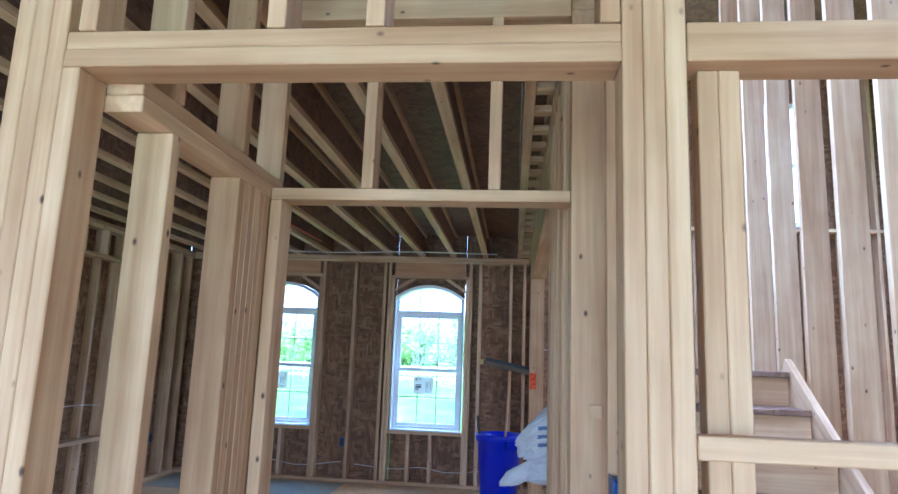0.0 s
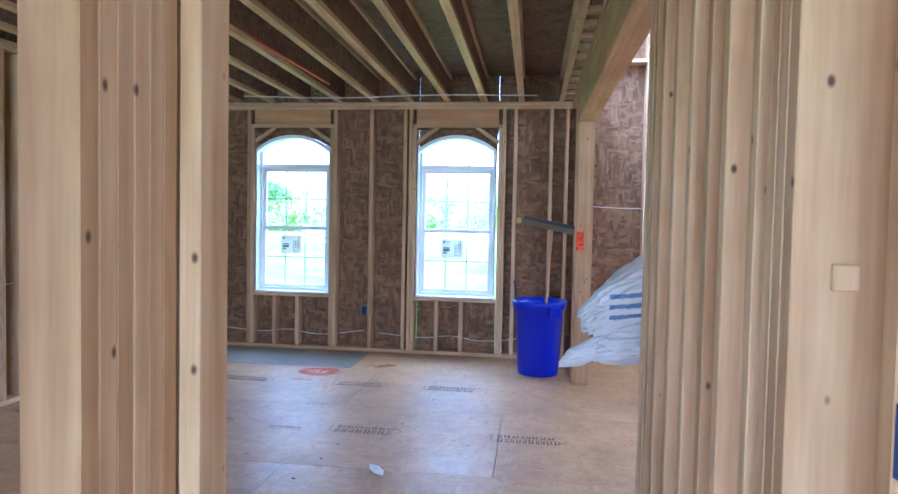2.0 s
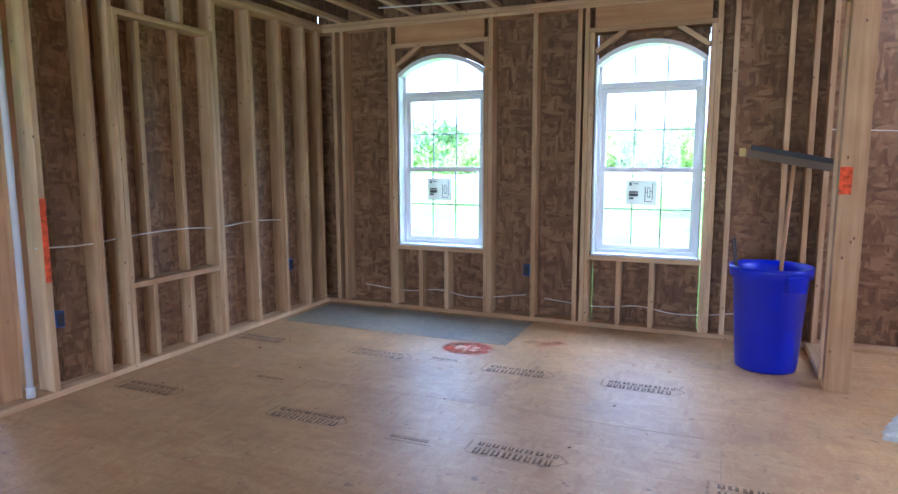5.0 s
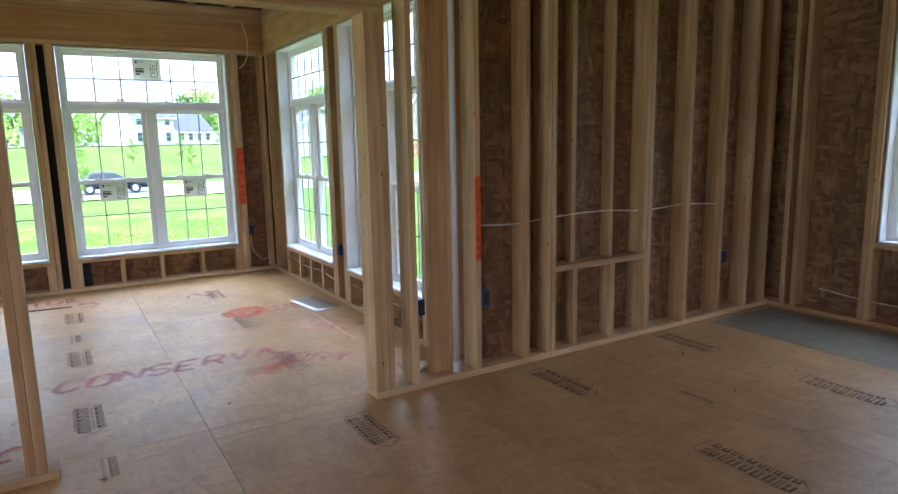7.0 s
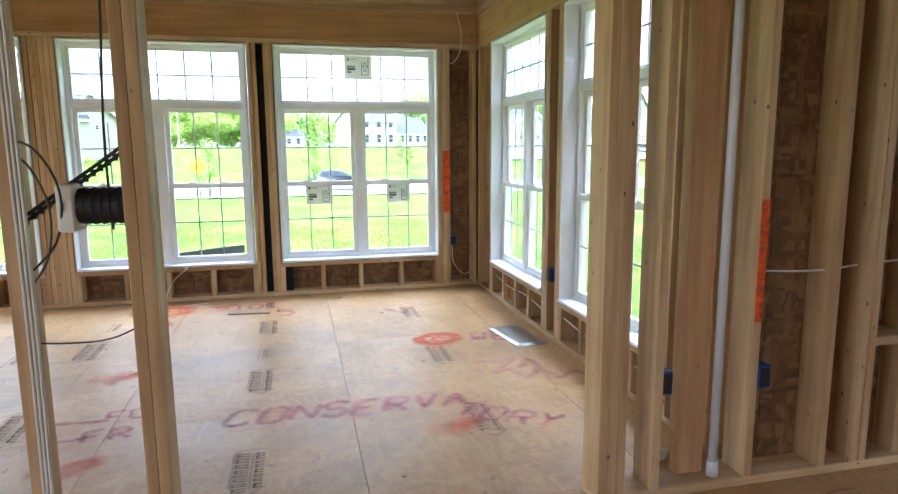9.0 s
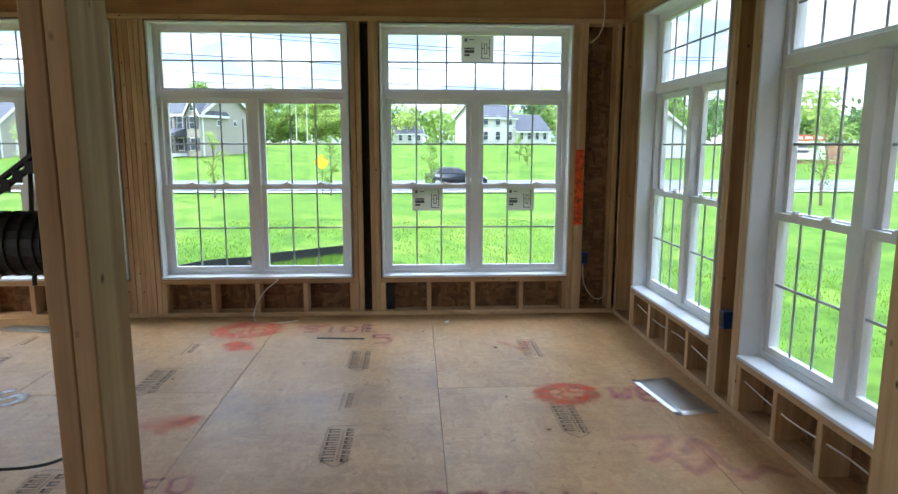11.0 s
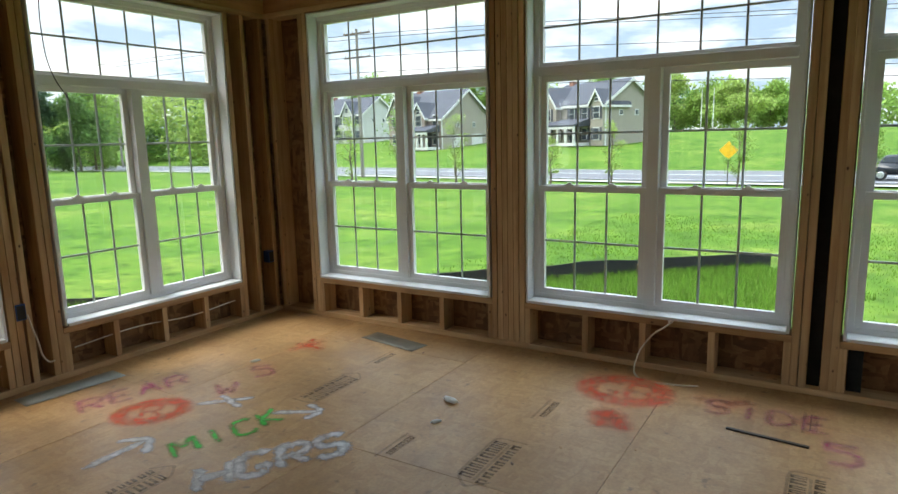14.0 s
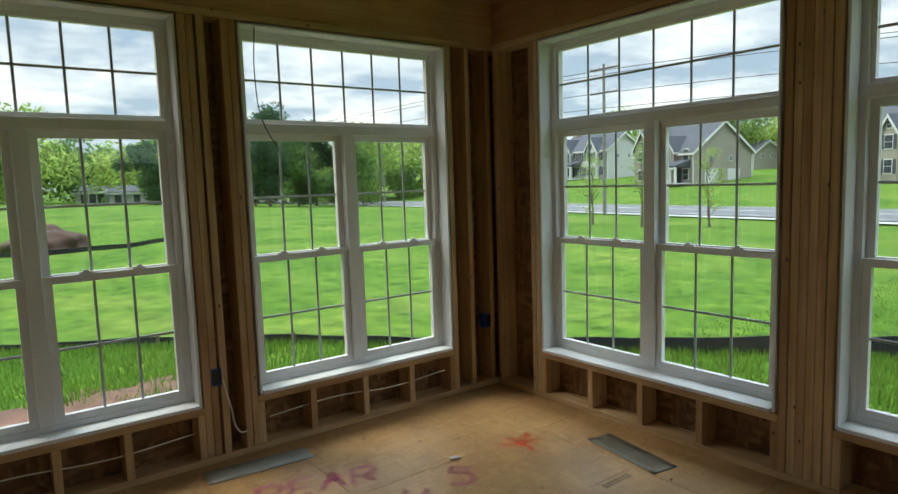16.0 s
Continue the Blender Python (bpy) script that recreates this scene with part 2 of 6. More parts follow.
def glass(name="window_glass"):
    m, n, l, b = material(name, 0.0)
    tr, gl, mx = n.new("ShaderNodeBsdfTransparent"), n.new("ShaderNodeBsdfGlossy"), n.new("ShaderNodeMixShader")
    tr.inputs["Color"].default_value = (0.965, 0.985, 0.975, 1)
    gl.inputs["Roughness"].default_value = 0.0
    fr, pw, mu = n.new("ShaderNodeLayerWeight"), n.new("ShaderNodeMath"), n.new("ShaderNodeMath")
    pw.operation, pw.inputs[1].default_value = "POWER", 5.0
    mu.operation, mu.inputs[1].default_value, mu.inputs[2].default_value = "MULTIPLY_ADD", 0.6, 0.03
    l.new(fr.outputs["Facing"], pw.inputs[0])
    l.new(pw.outputs[0], mu.inputs[0])
    l.new(mu.outputs[0], mx.inputs[0])
    l.new(tr.outputs[0], mx.inputs[1])
    l.new(gl.outputs[0], mx.inputs[2])
    l.new(mx.outputs[0], n["Material Output"].inputs["Surface"])
    return m


GLASS = glass()
CARGLASS = plain("dark_glass", (0.02, 0.025, 0.03), 0.08, 0, 0.1)


# ---- mesh helpers ----
def thing(name, label="", category="", group="", kind="", at=(0, 0, 0), rz=0.0):
    ob = new(name)
    ob.empty_display_size = 0.1
    ob.matrix_basis = pose(*at, 0, 0, rz)
    return tagged(ob, label, category, group, kind)


def link_mesh(name, me, parent=None, mats=(), label="", at=(0, 0, 0)):
    ob = new(name, me)
    for m in mats:
        if not me.materials or m.name not in [x.name for x in me.materials]:
            me.materials.append(m)
    ob.location = at
    if parent is not None:
        ob.parent = parent
    return tagged(ob, label)


def part(name, bm, mat, parent=None, label="", smooth=False, at=(0, 0, 0)):
    me = bpy.data.meshes.new(name)
    bm.normal_update()
    bm.to_mesh(me)
    bm.free()
    if smooth:
        for p in me.polygons:
            p.use_smooth = True
    return link_mesh(name, me, parent, mat if isinstance(mat, (list, tuple)) else (mat,), label, at)


BOXES = {}


def box_mesh(d, mat, bev=0.0025):
    key = (round(d[0], 3), round(d[1], 3), round(d[2], 3), mat.name, bev)
    if key not in BOXES:
        bm = bmesh.new()
        bmesh.ops.create_cube(bm, size=1.0)
        bmesh.ops.scale(bm, vec=[max(c, 0.0005) for c in d], verts=bm.verts)
        if bev and min(d) > bev * 3:
            bmesh.ops.bevel(bm, geom=bm.edges[:], offset=bev, segments=1, affect="EDGES")
        me = bpy.data.meshes.new("board")
        bm.to_mesh(me)
        bm.free()
        me.materials.append(mat)
        BOXES[key] = me
    return BOXES[key]


def board(name, parent, x, y, z, mat=PINE, label="", bev=0.0025):
    """A board that fills the ranges x, y and z; grain along its longest side."""
    d = (x[1] - x[0], y[1] - y[0], z[1] - z[0])
    m = mat[d.index(max(d))] if isinstance(mat, list) else mat
    ob = new(name, box_mesh(d, m, bev))
    ob.location = ((x[0] + x[1]) / 2, (y[0] + y[1]) / 2, (z[0] + z[1]) / 2)
    ob.parent = parent
    return tagged(ob, label)


def add_box(bm, x, y, z, mi=0, rot=None):
    r = bmesh.ops.create_cube(bm, size=1.0)["verts"]
    bmesh.ops.scale(bm, vec=(x[1] - x[0], y[1] - y[0], z[1] - z[0]), verts=r)
    if rot is not None:
        bmesh.ops.transform(bm, matrix=rot, verts=r)
    bmesh.ops.translate(bm, vec=((x[0] + x[1]) / 2, (y[0] + y[1]) / 2, (z[0] + z[1]) / 2), verts=r)
    for f in {f for v in r for f in v.link_faces}:
        f.material_index = mi
    return r


def add_cyl(bm, a, b, r0, r1, seg=12, caps=True):
    a, b = Vector(a), Vector(b)
    m = Matrix.Translation((a + b) / 2) @ (b - a).to_track_quat("Z", "Y").to_matrix().to_4x4()
    return bmesh.ops.create_cone(bm, cap_ends=caps, segments=seg, radius1=r0, radius2=r1, depth=(b - a).length, matrix=m)["verts"]


def tube(name, pts, r, mat, parent=None, label="", res=3):
    cu = bpy.data.curves.new(name, "CURVE")
    cu.dimensions, cu.bevel_depth, cu.bevel_resolution, cu.resolution_u = "3D", r, res, 6
    sp = cu.splines.new("BEZIER")
    sp.bezier_points.add(len(pts) - 1)
    for p, c in zip(sp.bezier_points, pts):
        p.co, p.handle_left_type, p.handle_right_type = c, "AUTO", "AUTO"
    cu.materials.append(mat)
    ob = new(name, cu)
    me = bpy.data.meshes.new_from_object(ob.evaluated_get(bpy.context.evaluated_depsgraph_get()))
    bpy.data.objects.remove(ob)
    ob = new(name, me)
    for p in me.polygons:
        p.use_smooth = True
    if parent is not None:
        ob.parent = parent
    return tagged(ob, label)


def strokes(name, lines, width, mat, m, label="", category="floor marking", seed=1):
    """Flat hand-drawn strokes: each line is a list of points joined by a band that thins out to its edges."""
    rnd = random.Random(seed)
    vs, fs, cov = [], [], []
    for k, line in enumerate(lines):
        pts = []
        for a, b in zip(line, line[1:]):
            for i in range(6):
                f = i / 6
                pts.append(Vector((a[0] + (b[0] - a[0]) * f, a[1] + (b[1] - a[1]) * f)))
        pts.append(Vector(line[-1]))
        pts = [pts[0]] + [(p + q * 2 + r) / 4 for p, q, r in zip(pts, pts[1:], pts[2:])] + [pts[-1]]
        for i, p in enumerate(pts):
            d = (pts[min(i + 1, len(pts) - 1)] - pts[max(i - 1, 0)]).normalized()
            w = width * (0.8 + 0.4 * rnd.random()) * 0.85
            for o, c in ((-1, 0.0), (0, 1.0), (1, 0.0)):
                vs.append((p.x - d.y * w * o, p.y + d.x * w * o, 0.00025 * k))
                cov.append(0.35 * c if i in (0, len(pts) - 1) else c)
            if i:
                j = len(vs) - 6
                fs += [(j, j + 3, j + 4, j + 1), (j + 1, j + 4, j + 5, j + 2)]
    me = bpy.data.meshes.new(name)
    me.from_pydata(vs, [], fs)
    me.attributes.new("cover", "FLOAT", "POINT").data.foreach_set("value", cov)
    ob = link_mesh(name, me, None, (mat,))
    ob.matrix_basis = m
    return tagged(ob, label, category)


# hand lettering: pen strokes on a grid four wide and six high
PEN = {"C": "45 36 16 05 01 10 30 41", "O": "16 05 01 10 30 41 45 36 16", "N": "00 06 40 46", "S": "45 36 16 05 04 13 33 42 41 30 10 01",
       "E": "46 06 00 40/03 33", "R": "00 06 36 45 44 33 03/23 40", "V": "06 20 46", "A": "00 26 40/13 33", "T": "06 46/26 20", "Y": "06 23 46/23 20",
       "F": "46 06 00/03 33", "W": "06 10 23 30 46", "I": "26 20", "D": "00 06 26 44 42 20 00", "G": "45 36 16 05 01 10 30 42 22", "B": "00 06 36 45 44 33 03/33 42 41 30 00",
       "H": "00 06/40 46/03 43", "P": "00 06 36 45 44 33 03", "M": "00 06 23 46 40", "K": "00 06/46 03 40", "J": "36 31 20 10 01", "5": "46 06 04 34 43 41 30 00"}


def letters(name, text, size, mat, m, label="", category="floor marking", slant=0.0, fat=0.19):
    """Hand-drawn capitals centred on the place m."""
    rnd = random.Random(len(text) + int(size * 1000))
    lines, step = [], size * 0.86
    for i, ch in enumerate(text):
        if ch == " ":
            continue
        ox, oy = (i - len(text) / 2 + 0.13) * step, size * rnd.uniform(-0.56, -0.44)
        for run in PEN[ch].split("/"):
            pts = []
            for q in run.split():
                h = int(q[1]) / 6 * size + rnd.uniform(-0.02, 0.02) * size
                pts.append((ox + int(q[0]) / 4 * size * 0.62 + slant * h + rnd.uniform(-0.02, 0.02) * size, oy + h))
            lines.append(pts)
    return strokes(name, lines, size * fat, mat, m, label, category, seed=len(text))


def ring(r, n=14, sq=0.8):
    return [(r * math.cos(2 * math.pi * i / n), sq * r * math.sin(2 * math.pi * i / n)) for i in range(n + 1)]

# ---- plan (metres) ----
S = 0.038                      # stud thickness
D = 0.14                       # stud depth
YN, XW, XC, YS, YR = 7.72, -4.05, -8.13, 4.83, -1.11   # inner faces of the outer walls
PL = 2.69                      # underside of the joists
SILL, HEAD = 0.32, 2.33        # big windows
BIG_C = [(-0.66, 0.87), (1.13, 2.66), (2.90, 4.42)]    # along y
BIG_S = [(-7.66, -6.35), (-6.03, -4.72)]               # along x
BIG_R = [(-7.73, -6.37), (-6.06, -4.70)]               # along x
ARCH = [(-3.26, -2.42), (-1.45, -0.60)]                # along x


def put(name, wall, u, v, z, mat=PINE, label=""):
    """A board of a wall: u along it, v outward from its inner face, z up. wall: (parent, kind, face)."""
    parent, kind, face = wall
    if kind == "N":
        return board(name, parent, u, (face + v[0], face + v[1]), z, mat, label)
    if kind == "S":
        return board(name, parent, u, (face - v[1], face - v[0]), z, mat, label)
    if kind == "W":
        return board(name, parent, (face - v[1], face - v[0]), u, z, mat, label)
    return board(name, parent, (face + v[0], face + v[1]), u, z, mat, label)


def stud(wall, u, z0=S, z1=PL - 2 * S, mat=PINE, v=(0, D), n=1):
    for i in range(n):
        put("stud", wall, (u + i * (S + 0.001), u + i * (S + 0.001) + S), v, (z0, z1), mat)


def plates(wall, u0, u1, top=PL, bottom=True):
    if bottom:
        put("bottom_plate", wall, (u0, u1), (0.001, D - 0.001), (0.001, S - 0.001))
    put("top_plate", wall, (u0, u1), (-0.002, D - 0.002), (top - 2 * S, top - S - 0.001))
    put("top_plate", wall, (u0, u1), (0.0, D - 0.003), (top - S, top))


def sheath(wall, u0, u1, z0, z1, holes, v=(D + 0.001, D + 0.013), mat=OSB):
    """Sheathing boards round the holes (u0, u1, z0, z1)."""
    cuts = sorted({u0, u1, *[h[0] for h in holes], *[h[1] for h in holes]})
    cuts = [c for c in cuts if u0 <= c <= u1]
    for a, b in zip(cuts, cuts[1:]):
        over = [h for h in holes if h[0] <= a and h[1] >= b]
        z = z0
        for h in sorted(over, key=lambda q: q[2]):
            if h[2] > z:
                put("sheathing_board", wall, (a + 0.001, b - 0.001), v, (z, h[2]), mat)
            z = h[3]
        if z < z1:
            put("sheathing_board", wall, (a + 0.001, b - 0.001), v, (z, z1), mat)


def wall_thing(name, kind, face, label):
    return (thing(name, label, "wall", kind="structure"), kind, face)


# ---- floor: boards on one slab ----
floor = thing("floor", "tan strand-board subfloor with black stamps and spray marks", "floor", kind="structure")
board("floor_slab", floor, (XW - D, 4.75), (-2.74, 7.86), (-0.35, -0.02), FLOORM, bev=0)
board("floor_slab", floor, (XC - D, XW - D - 0.001), (YR - D, YS + D), (-0.35, -0.02), FLOORM, bev=0)
SHEETS = []
row = 0
y = 2.10 - 1.2 * 5
while y < 7.88:
    x = -6.5 - 2.44 + (1.22 if row % 2 else 0) - 2.44
    while x < 5.0:
        a, b, c, d = max(x, XC - D), min(x + 2.44, 4.74), max(y, -2.73), min(y + 1.2, YN + D)
        for a, b, c, d in ((a, min(b, XW - D), max(c, YR - D), min(d, YS + D)), (max(a, XW - D), b, c, d)):
            if b - a > 0.01 and d - c > 0.01:
                board("floor_board", floor, (a + 0.0012, b - 0.0012), (c + 0.0012, d - 0.0012), (-0.02, 0.0), FLOORM, bev=0.001)
        x += 2.44
    y += 1.2
    row += 1

# ---- wall_north with the arched windows ----
wn_ = wall_thing("wall_north", "N", YN, "open stud wall with brown strand-board sheathing and arched windows")
put("bottom_plate", wn_, (XW - D, 4.6), (0.001, D - 0.001), (0.001, S - 0.001))
put("top_plate", wn_, (XW - D, 0.17), (-0.002, D), (PL - 2 * S, PL - S - 0.001))
put("top_plate", wn_, (XW - D, 0.17), (0.0, D), (PL - S, PL))
HDR0, HDR1 = 2.42, PL - 2 * S
for a, b in ARCH:
    for u in (a - 0.012 - S, b + 0.012):
        stud(wn_, u, S, HDR0)
    for u in (a - 0.014 - 2 * S, b + 0.014 + S):
        stud(wn_, u)
    put("window_sill_plate", wn_, (a - 0.012, b + 0.012), (0, D), (0.575, 0.575 + S))
    put("header", wn_, (a - 0.012, b + 0.012), (0.004, 0.1), (HDR0 + S, HDR1), AMBER, "pale laminated header board over the window")
    put("head_plate", wn_, (a - 0.012 - S, b + 0.012 + S), (-0.001, D), (HDR0, HDR0 + S - 0.001))
    w = b - a
    for f in (0.25, 0.56):
        stud(wn_, a + f * w, S, 0.574, v=(0.003, D))
    for u, sgn in ((a - 0.01, 1), (b + 0.01, -1)):
        ob = put("arch_blocking", wn_, (u - 0.14 + sgn * 0.12, u + 0.14 + sgn * 0.12), (0.01, 0.1), (2.33, 2.33 + S))
        ob.rotation_euler = (0, radians(-34 * sgn), 0)
for u in (XW + 0.10, -3.86, -1.97, -1.60, -0.43, -0.06, 0.10, 0.21, 0.9, 0.95, 1.32, 1.72, 2.12, 2.53, 2.93, 3.34, 3.75, 4.15):
    top = PL - 2 * S if u < 0.15 else 3.08
    stud(wn_, u, S, top)
put("fire_block", wn_, (0.25, 4.6), (-0.002, D), (3.08, 3.12))
put("top_plate", wn_, (0.2, 4.6), (0, D), (5.28, 5.32))
HIGH = [(0.98, 1.86), (2.55, 3.45)]
for u in (0.21, 0.9, 0.93, 1.87, 2.2, 2.5, 3.46, 3.8, 4.15):
    stud(wn_, u, 3.121, 5.28)
sheath(wn_, XW - D, 4.7, -0.3, 5.5, [(a - 0.004, b + 0.004, 0.61, 2.37) for a, b in ARCH] + [(a, b, 3.16, 4.7) for a, b in HIGH])

# ---- wall_west of the dark room, sheathed outside ----
ww = wall_thing("wall_west", "W", XW, "open stud wall with recessed niche and brown sheathing")
put("bottom_plate", ww, (4.155, YN - 0.001), (0.001, D), (0.001, S - 0.001))
put("top_plate", ww, (4.155, YN - 0.004), (-0.002, D), (PL - 2 * S, PL - S - 0.001))
put("top_plate", ww, (4.155, YN - 0.004), (0, D), (PL - S, PL))
for u in (4.812, 5.175, 5.345, 6.255, 6.66, 7.05, 7.40, 7.64):
    stud(ww, u)
stud(ww, 5.386, S, 2.33)
put("niche_shelf", ww, (5.39, 6.25), (-0.004, D), (0.555, 0.555 + S), PINE, "pale board shelf of the niche")
put("niche_head", ww, (5.345 + S, 6.255), (-0.003, D), (2.33, 2.33 + S))
for u in (5.60, 5.94):
    stud(ww, u, S, 0.553, v=(0.03, D))
    stud(ww, u, 0.555 + S, 2.33, v=(0.06, D))
    stud(ww, u, 2.33 + S, PL - 2 * S)
stud(ww, 6.215, S, 0.553)
stud(ww, 6.215, 0.555 + S, 2.33)
sheath(ww, YS + D + 0.014, YN + D, -0.3, PL + 0.32, [])
put("corner_post", ww, (4.555, 4.675), (0.085, D), (S, PL - 2 * S), AMBER, "amber laminated timber corner post")
# trimmer posts of the opening
stud(ww, 4.155, S, 2.03, n=3)
for u in (4.155, 4.24):
    stud(ww, u, 2.03 + 0.09, PL - 2 * S)
stud(ww, 4.385)

# ---- partition between the dark room and the conservatory, south of the opening ----
wp = wall_thing("wall_partition", "W", XW, "open stud partition beside the cased opening")
put("bottom_plate", wp, (-1.1, 2.665), (0.001, D), (0.001, S - 0.001))
put("top_plate", wp, (-1.1, 4.15), (-0.002, D), (PL - 2 * S, PL - S - 0.001))
put("top_plate", wp, (-1.1, 4.15), (0, D), (PL - S, PL))
stud(wp, 2.545, S, 2.03, n=2)
stud(wp, 2.21)
put("header", wp, (2.546, 4.27), (-0.002, D), (2.031, 2.031 + S))
put("header", wp, (2.546, 4.154), (0.004, D), (2.071, 2.071 + S))
for u in (2.545, 2.8, 3.2, 3.6):
    stud(wp, u, 2.11, PL - 2 * S)
for i in range(8):
    stud(wp, 1.83 - 0.406 * i)

# ---- conservatory walls ----
wc = wall_thing("wall_conservatory_west", "W", XC, "stud wall with large white grid windows and amber header")
put("bottom_plate", wc, (YR, YS), (0.001, D), (0.001, S - 0.001))
ws = wall_thing("wall_conservatory_north", "N", YS, "stud wall with white grid windows and amber header")
put("bottom_plate", ws, (XC - D, XW - D), (0.001, D), (0.001, S - 0.001))
wr = wall_thing("wall_conservatory_south", "S", YR, "stud wall with white grid windows and amber header")
put("bottom_plate", wr, (XC - D, XW - D), (0.001, D), (0.001, S - 0.001))
CT = 2.80                      # underside of the conservatory joists
for wall, spans, u0, u1 in ((wc, BIG_C, YR, YS), (ws, BIG_S, XC - D, XW - D), (wr, BIG_R, XC - D, XW - D)):
    put("head_plate", wall, (u0, u1), (-0.003, D), (HEAD + 0.008, HEAD + 0.008 + S))
    put("header", wall, (u0 + 0.005, u1 - 0.005), (0.006, D - 0.01), (HEAD + 0.01 + S, 2.65), AMBER, "amber laminated timber header")
    put("top_plate", wall, (u0, u1), (-0.002, D), (2.651, 2.651 + S))
    put("top_plate", wall, (u0, u1), (0.0, D), (2.69, 2.69 + S))
    put("top_plate", wall, (u0, u1), (0.003, D), (2.73, CT))
    for a, b in spans:
        put("window_sill_plate", wall, (a - 0.01, b + 0.01), (-0.001, D), (SILL - 0.005 - S, SILL - 0.005))
        w = b - a
        for i in range(5):
            u = a - 0.012 + i * (w + 0.024 - S) / 4
            stud(wall, u + (random.random() - 0.5) * 0.05 * (0 < i < 4), S, SILL - 0.006 - S, v=(0.004, D))
        for u in (a - 0.010 - S, b + 0.010):
            stud(wall, u, S, HEAD + 0.007)
    sheath(wall, u0 - (0.15 if wall is wc else 0), u1 + (0.15 if wall is wc else 0), -0.5, CT + 0.3, [(a, b, SILL, HEAD) for a, b in spans], mat=OSB)
for u, n in ((0.92, 4),):
    stud(wc, u + 0.003, S, HEAD + 0.007, n=4)
for u in (2.66 + 0.05, 2.90 - 0.05 - S):
    stud(wc, u + 0.003, S, HEAD + 0.007)
# thin black boards: a tall strip in the narrow bay, a patch below the sill
put("bay_lining", wc, (2.750, 2.812), (0.05, 0.06), (S, HEAD), FABRIC, "black strip in the narrow bay")
put("bay_lining", wc, (2.932, 3.0), (0.05, 0.06), (S, SILL - 0.045), FABRIC, "black patch below the sill")
stud(wc, 4.42 + 0.052, S, HEAD + 0.007, n=2)
stud(wc, -0.66 - 0.052 - S, S, HEAD + 0.007)
for u in (YR + 0.02, YS - 0.05):
    stud(wc, u, S, HEAD + 0.007)
for u in (-6.30, -6.08 - S, XC + 0.02, -4.62, -4.45, -4.41, -4.37):
    stud(ws, u, S, HEAD + 0.007, AMBER if u > -4.6 else PINE)
for u in (-6.32, -6.20, -6.11 - S, XC + 0.02, XC + 0.2, -4.6, -4.3):
    stud(wr, u, S, HEAD + 0.007)


# ---- windows ----
def rect_frame(x, z, y, w):
    """A closed frame of four members: x and z outer ranges, y depth range, w member width."""
    bm = bmesh.new()
    add_box(bm, (x[0], x[0] + w), y, z)
    add_box(bm, (x[1] - w, x[1]), y, z)
    add_box(bm, (x[0] + w, x[1] - w), y, (z[0], z[0] + w))
    add_box(bm, (x[0] + w, x[1] - w), y, (z[1] - w, z[1]))
    return bm


def grid(win, x, z, y, cols, rows):
    for i in range(1, cols):
        u = x[0] + (x[1] - x[0]) * i / cols
        board("grille_bar", win, (u - 0.0065, u + 0.0065), (y, y + 0.009), z, GRILLE)
    for j in range(1, rows):
        h = z[0] + (z[1] - z[0]) * j / rows
        board("grille_bar", win, x, (y - 0.0005, y + 0.0095), (h - 0.0065, h + 0.0065), GRILLE)


def pane(win, x, z, y):
    ob = board("pane", win, x, (y, y + 0.003), z, GLASS, bev=0)
    ob.visible_shadow = False


def sash(win, x, z, y, cols, rows):
    w = 0.036
    part("sash", rect_frame(x, z, (y, y + 0.03), w), VINYL, win)
    xi, zi = (x[0] + w, x[1] - w), (z[0] + w, z[1] - w)
    pane(win, xi, zi, y + 0.018)
    grid(win, xi, zi, y + 0.006, cols, rows)


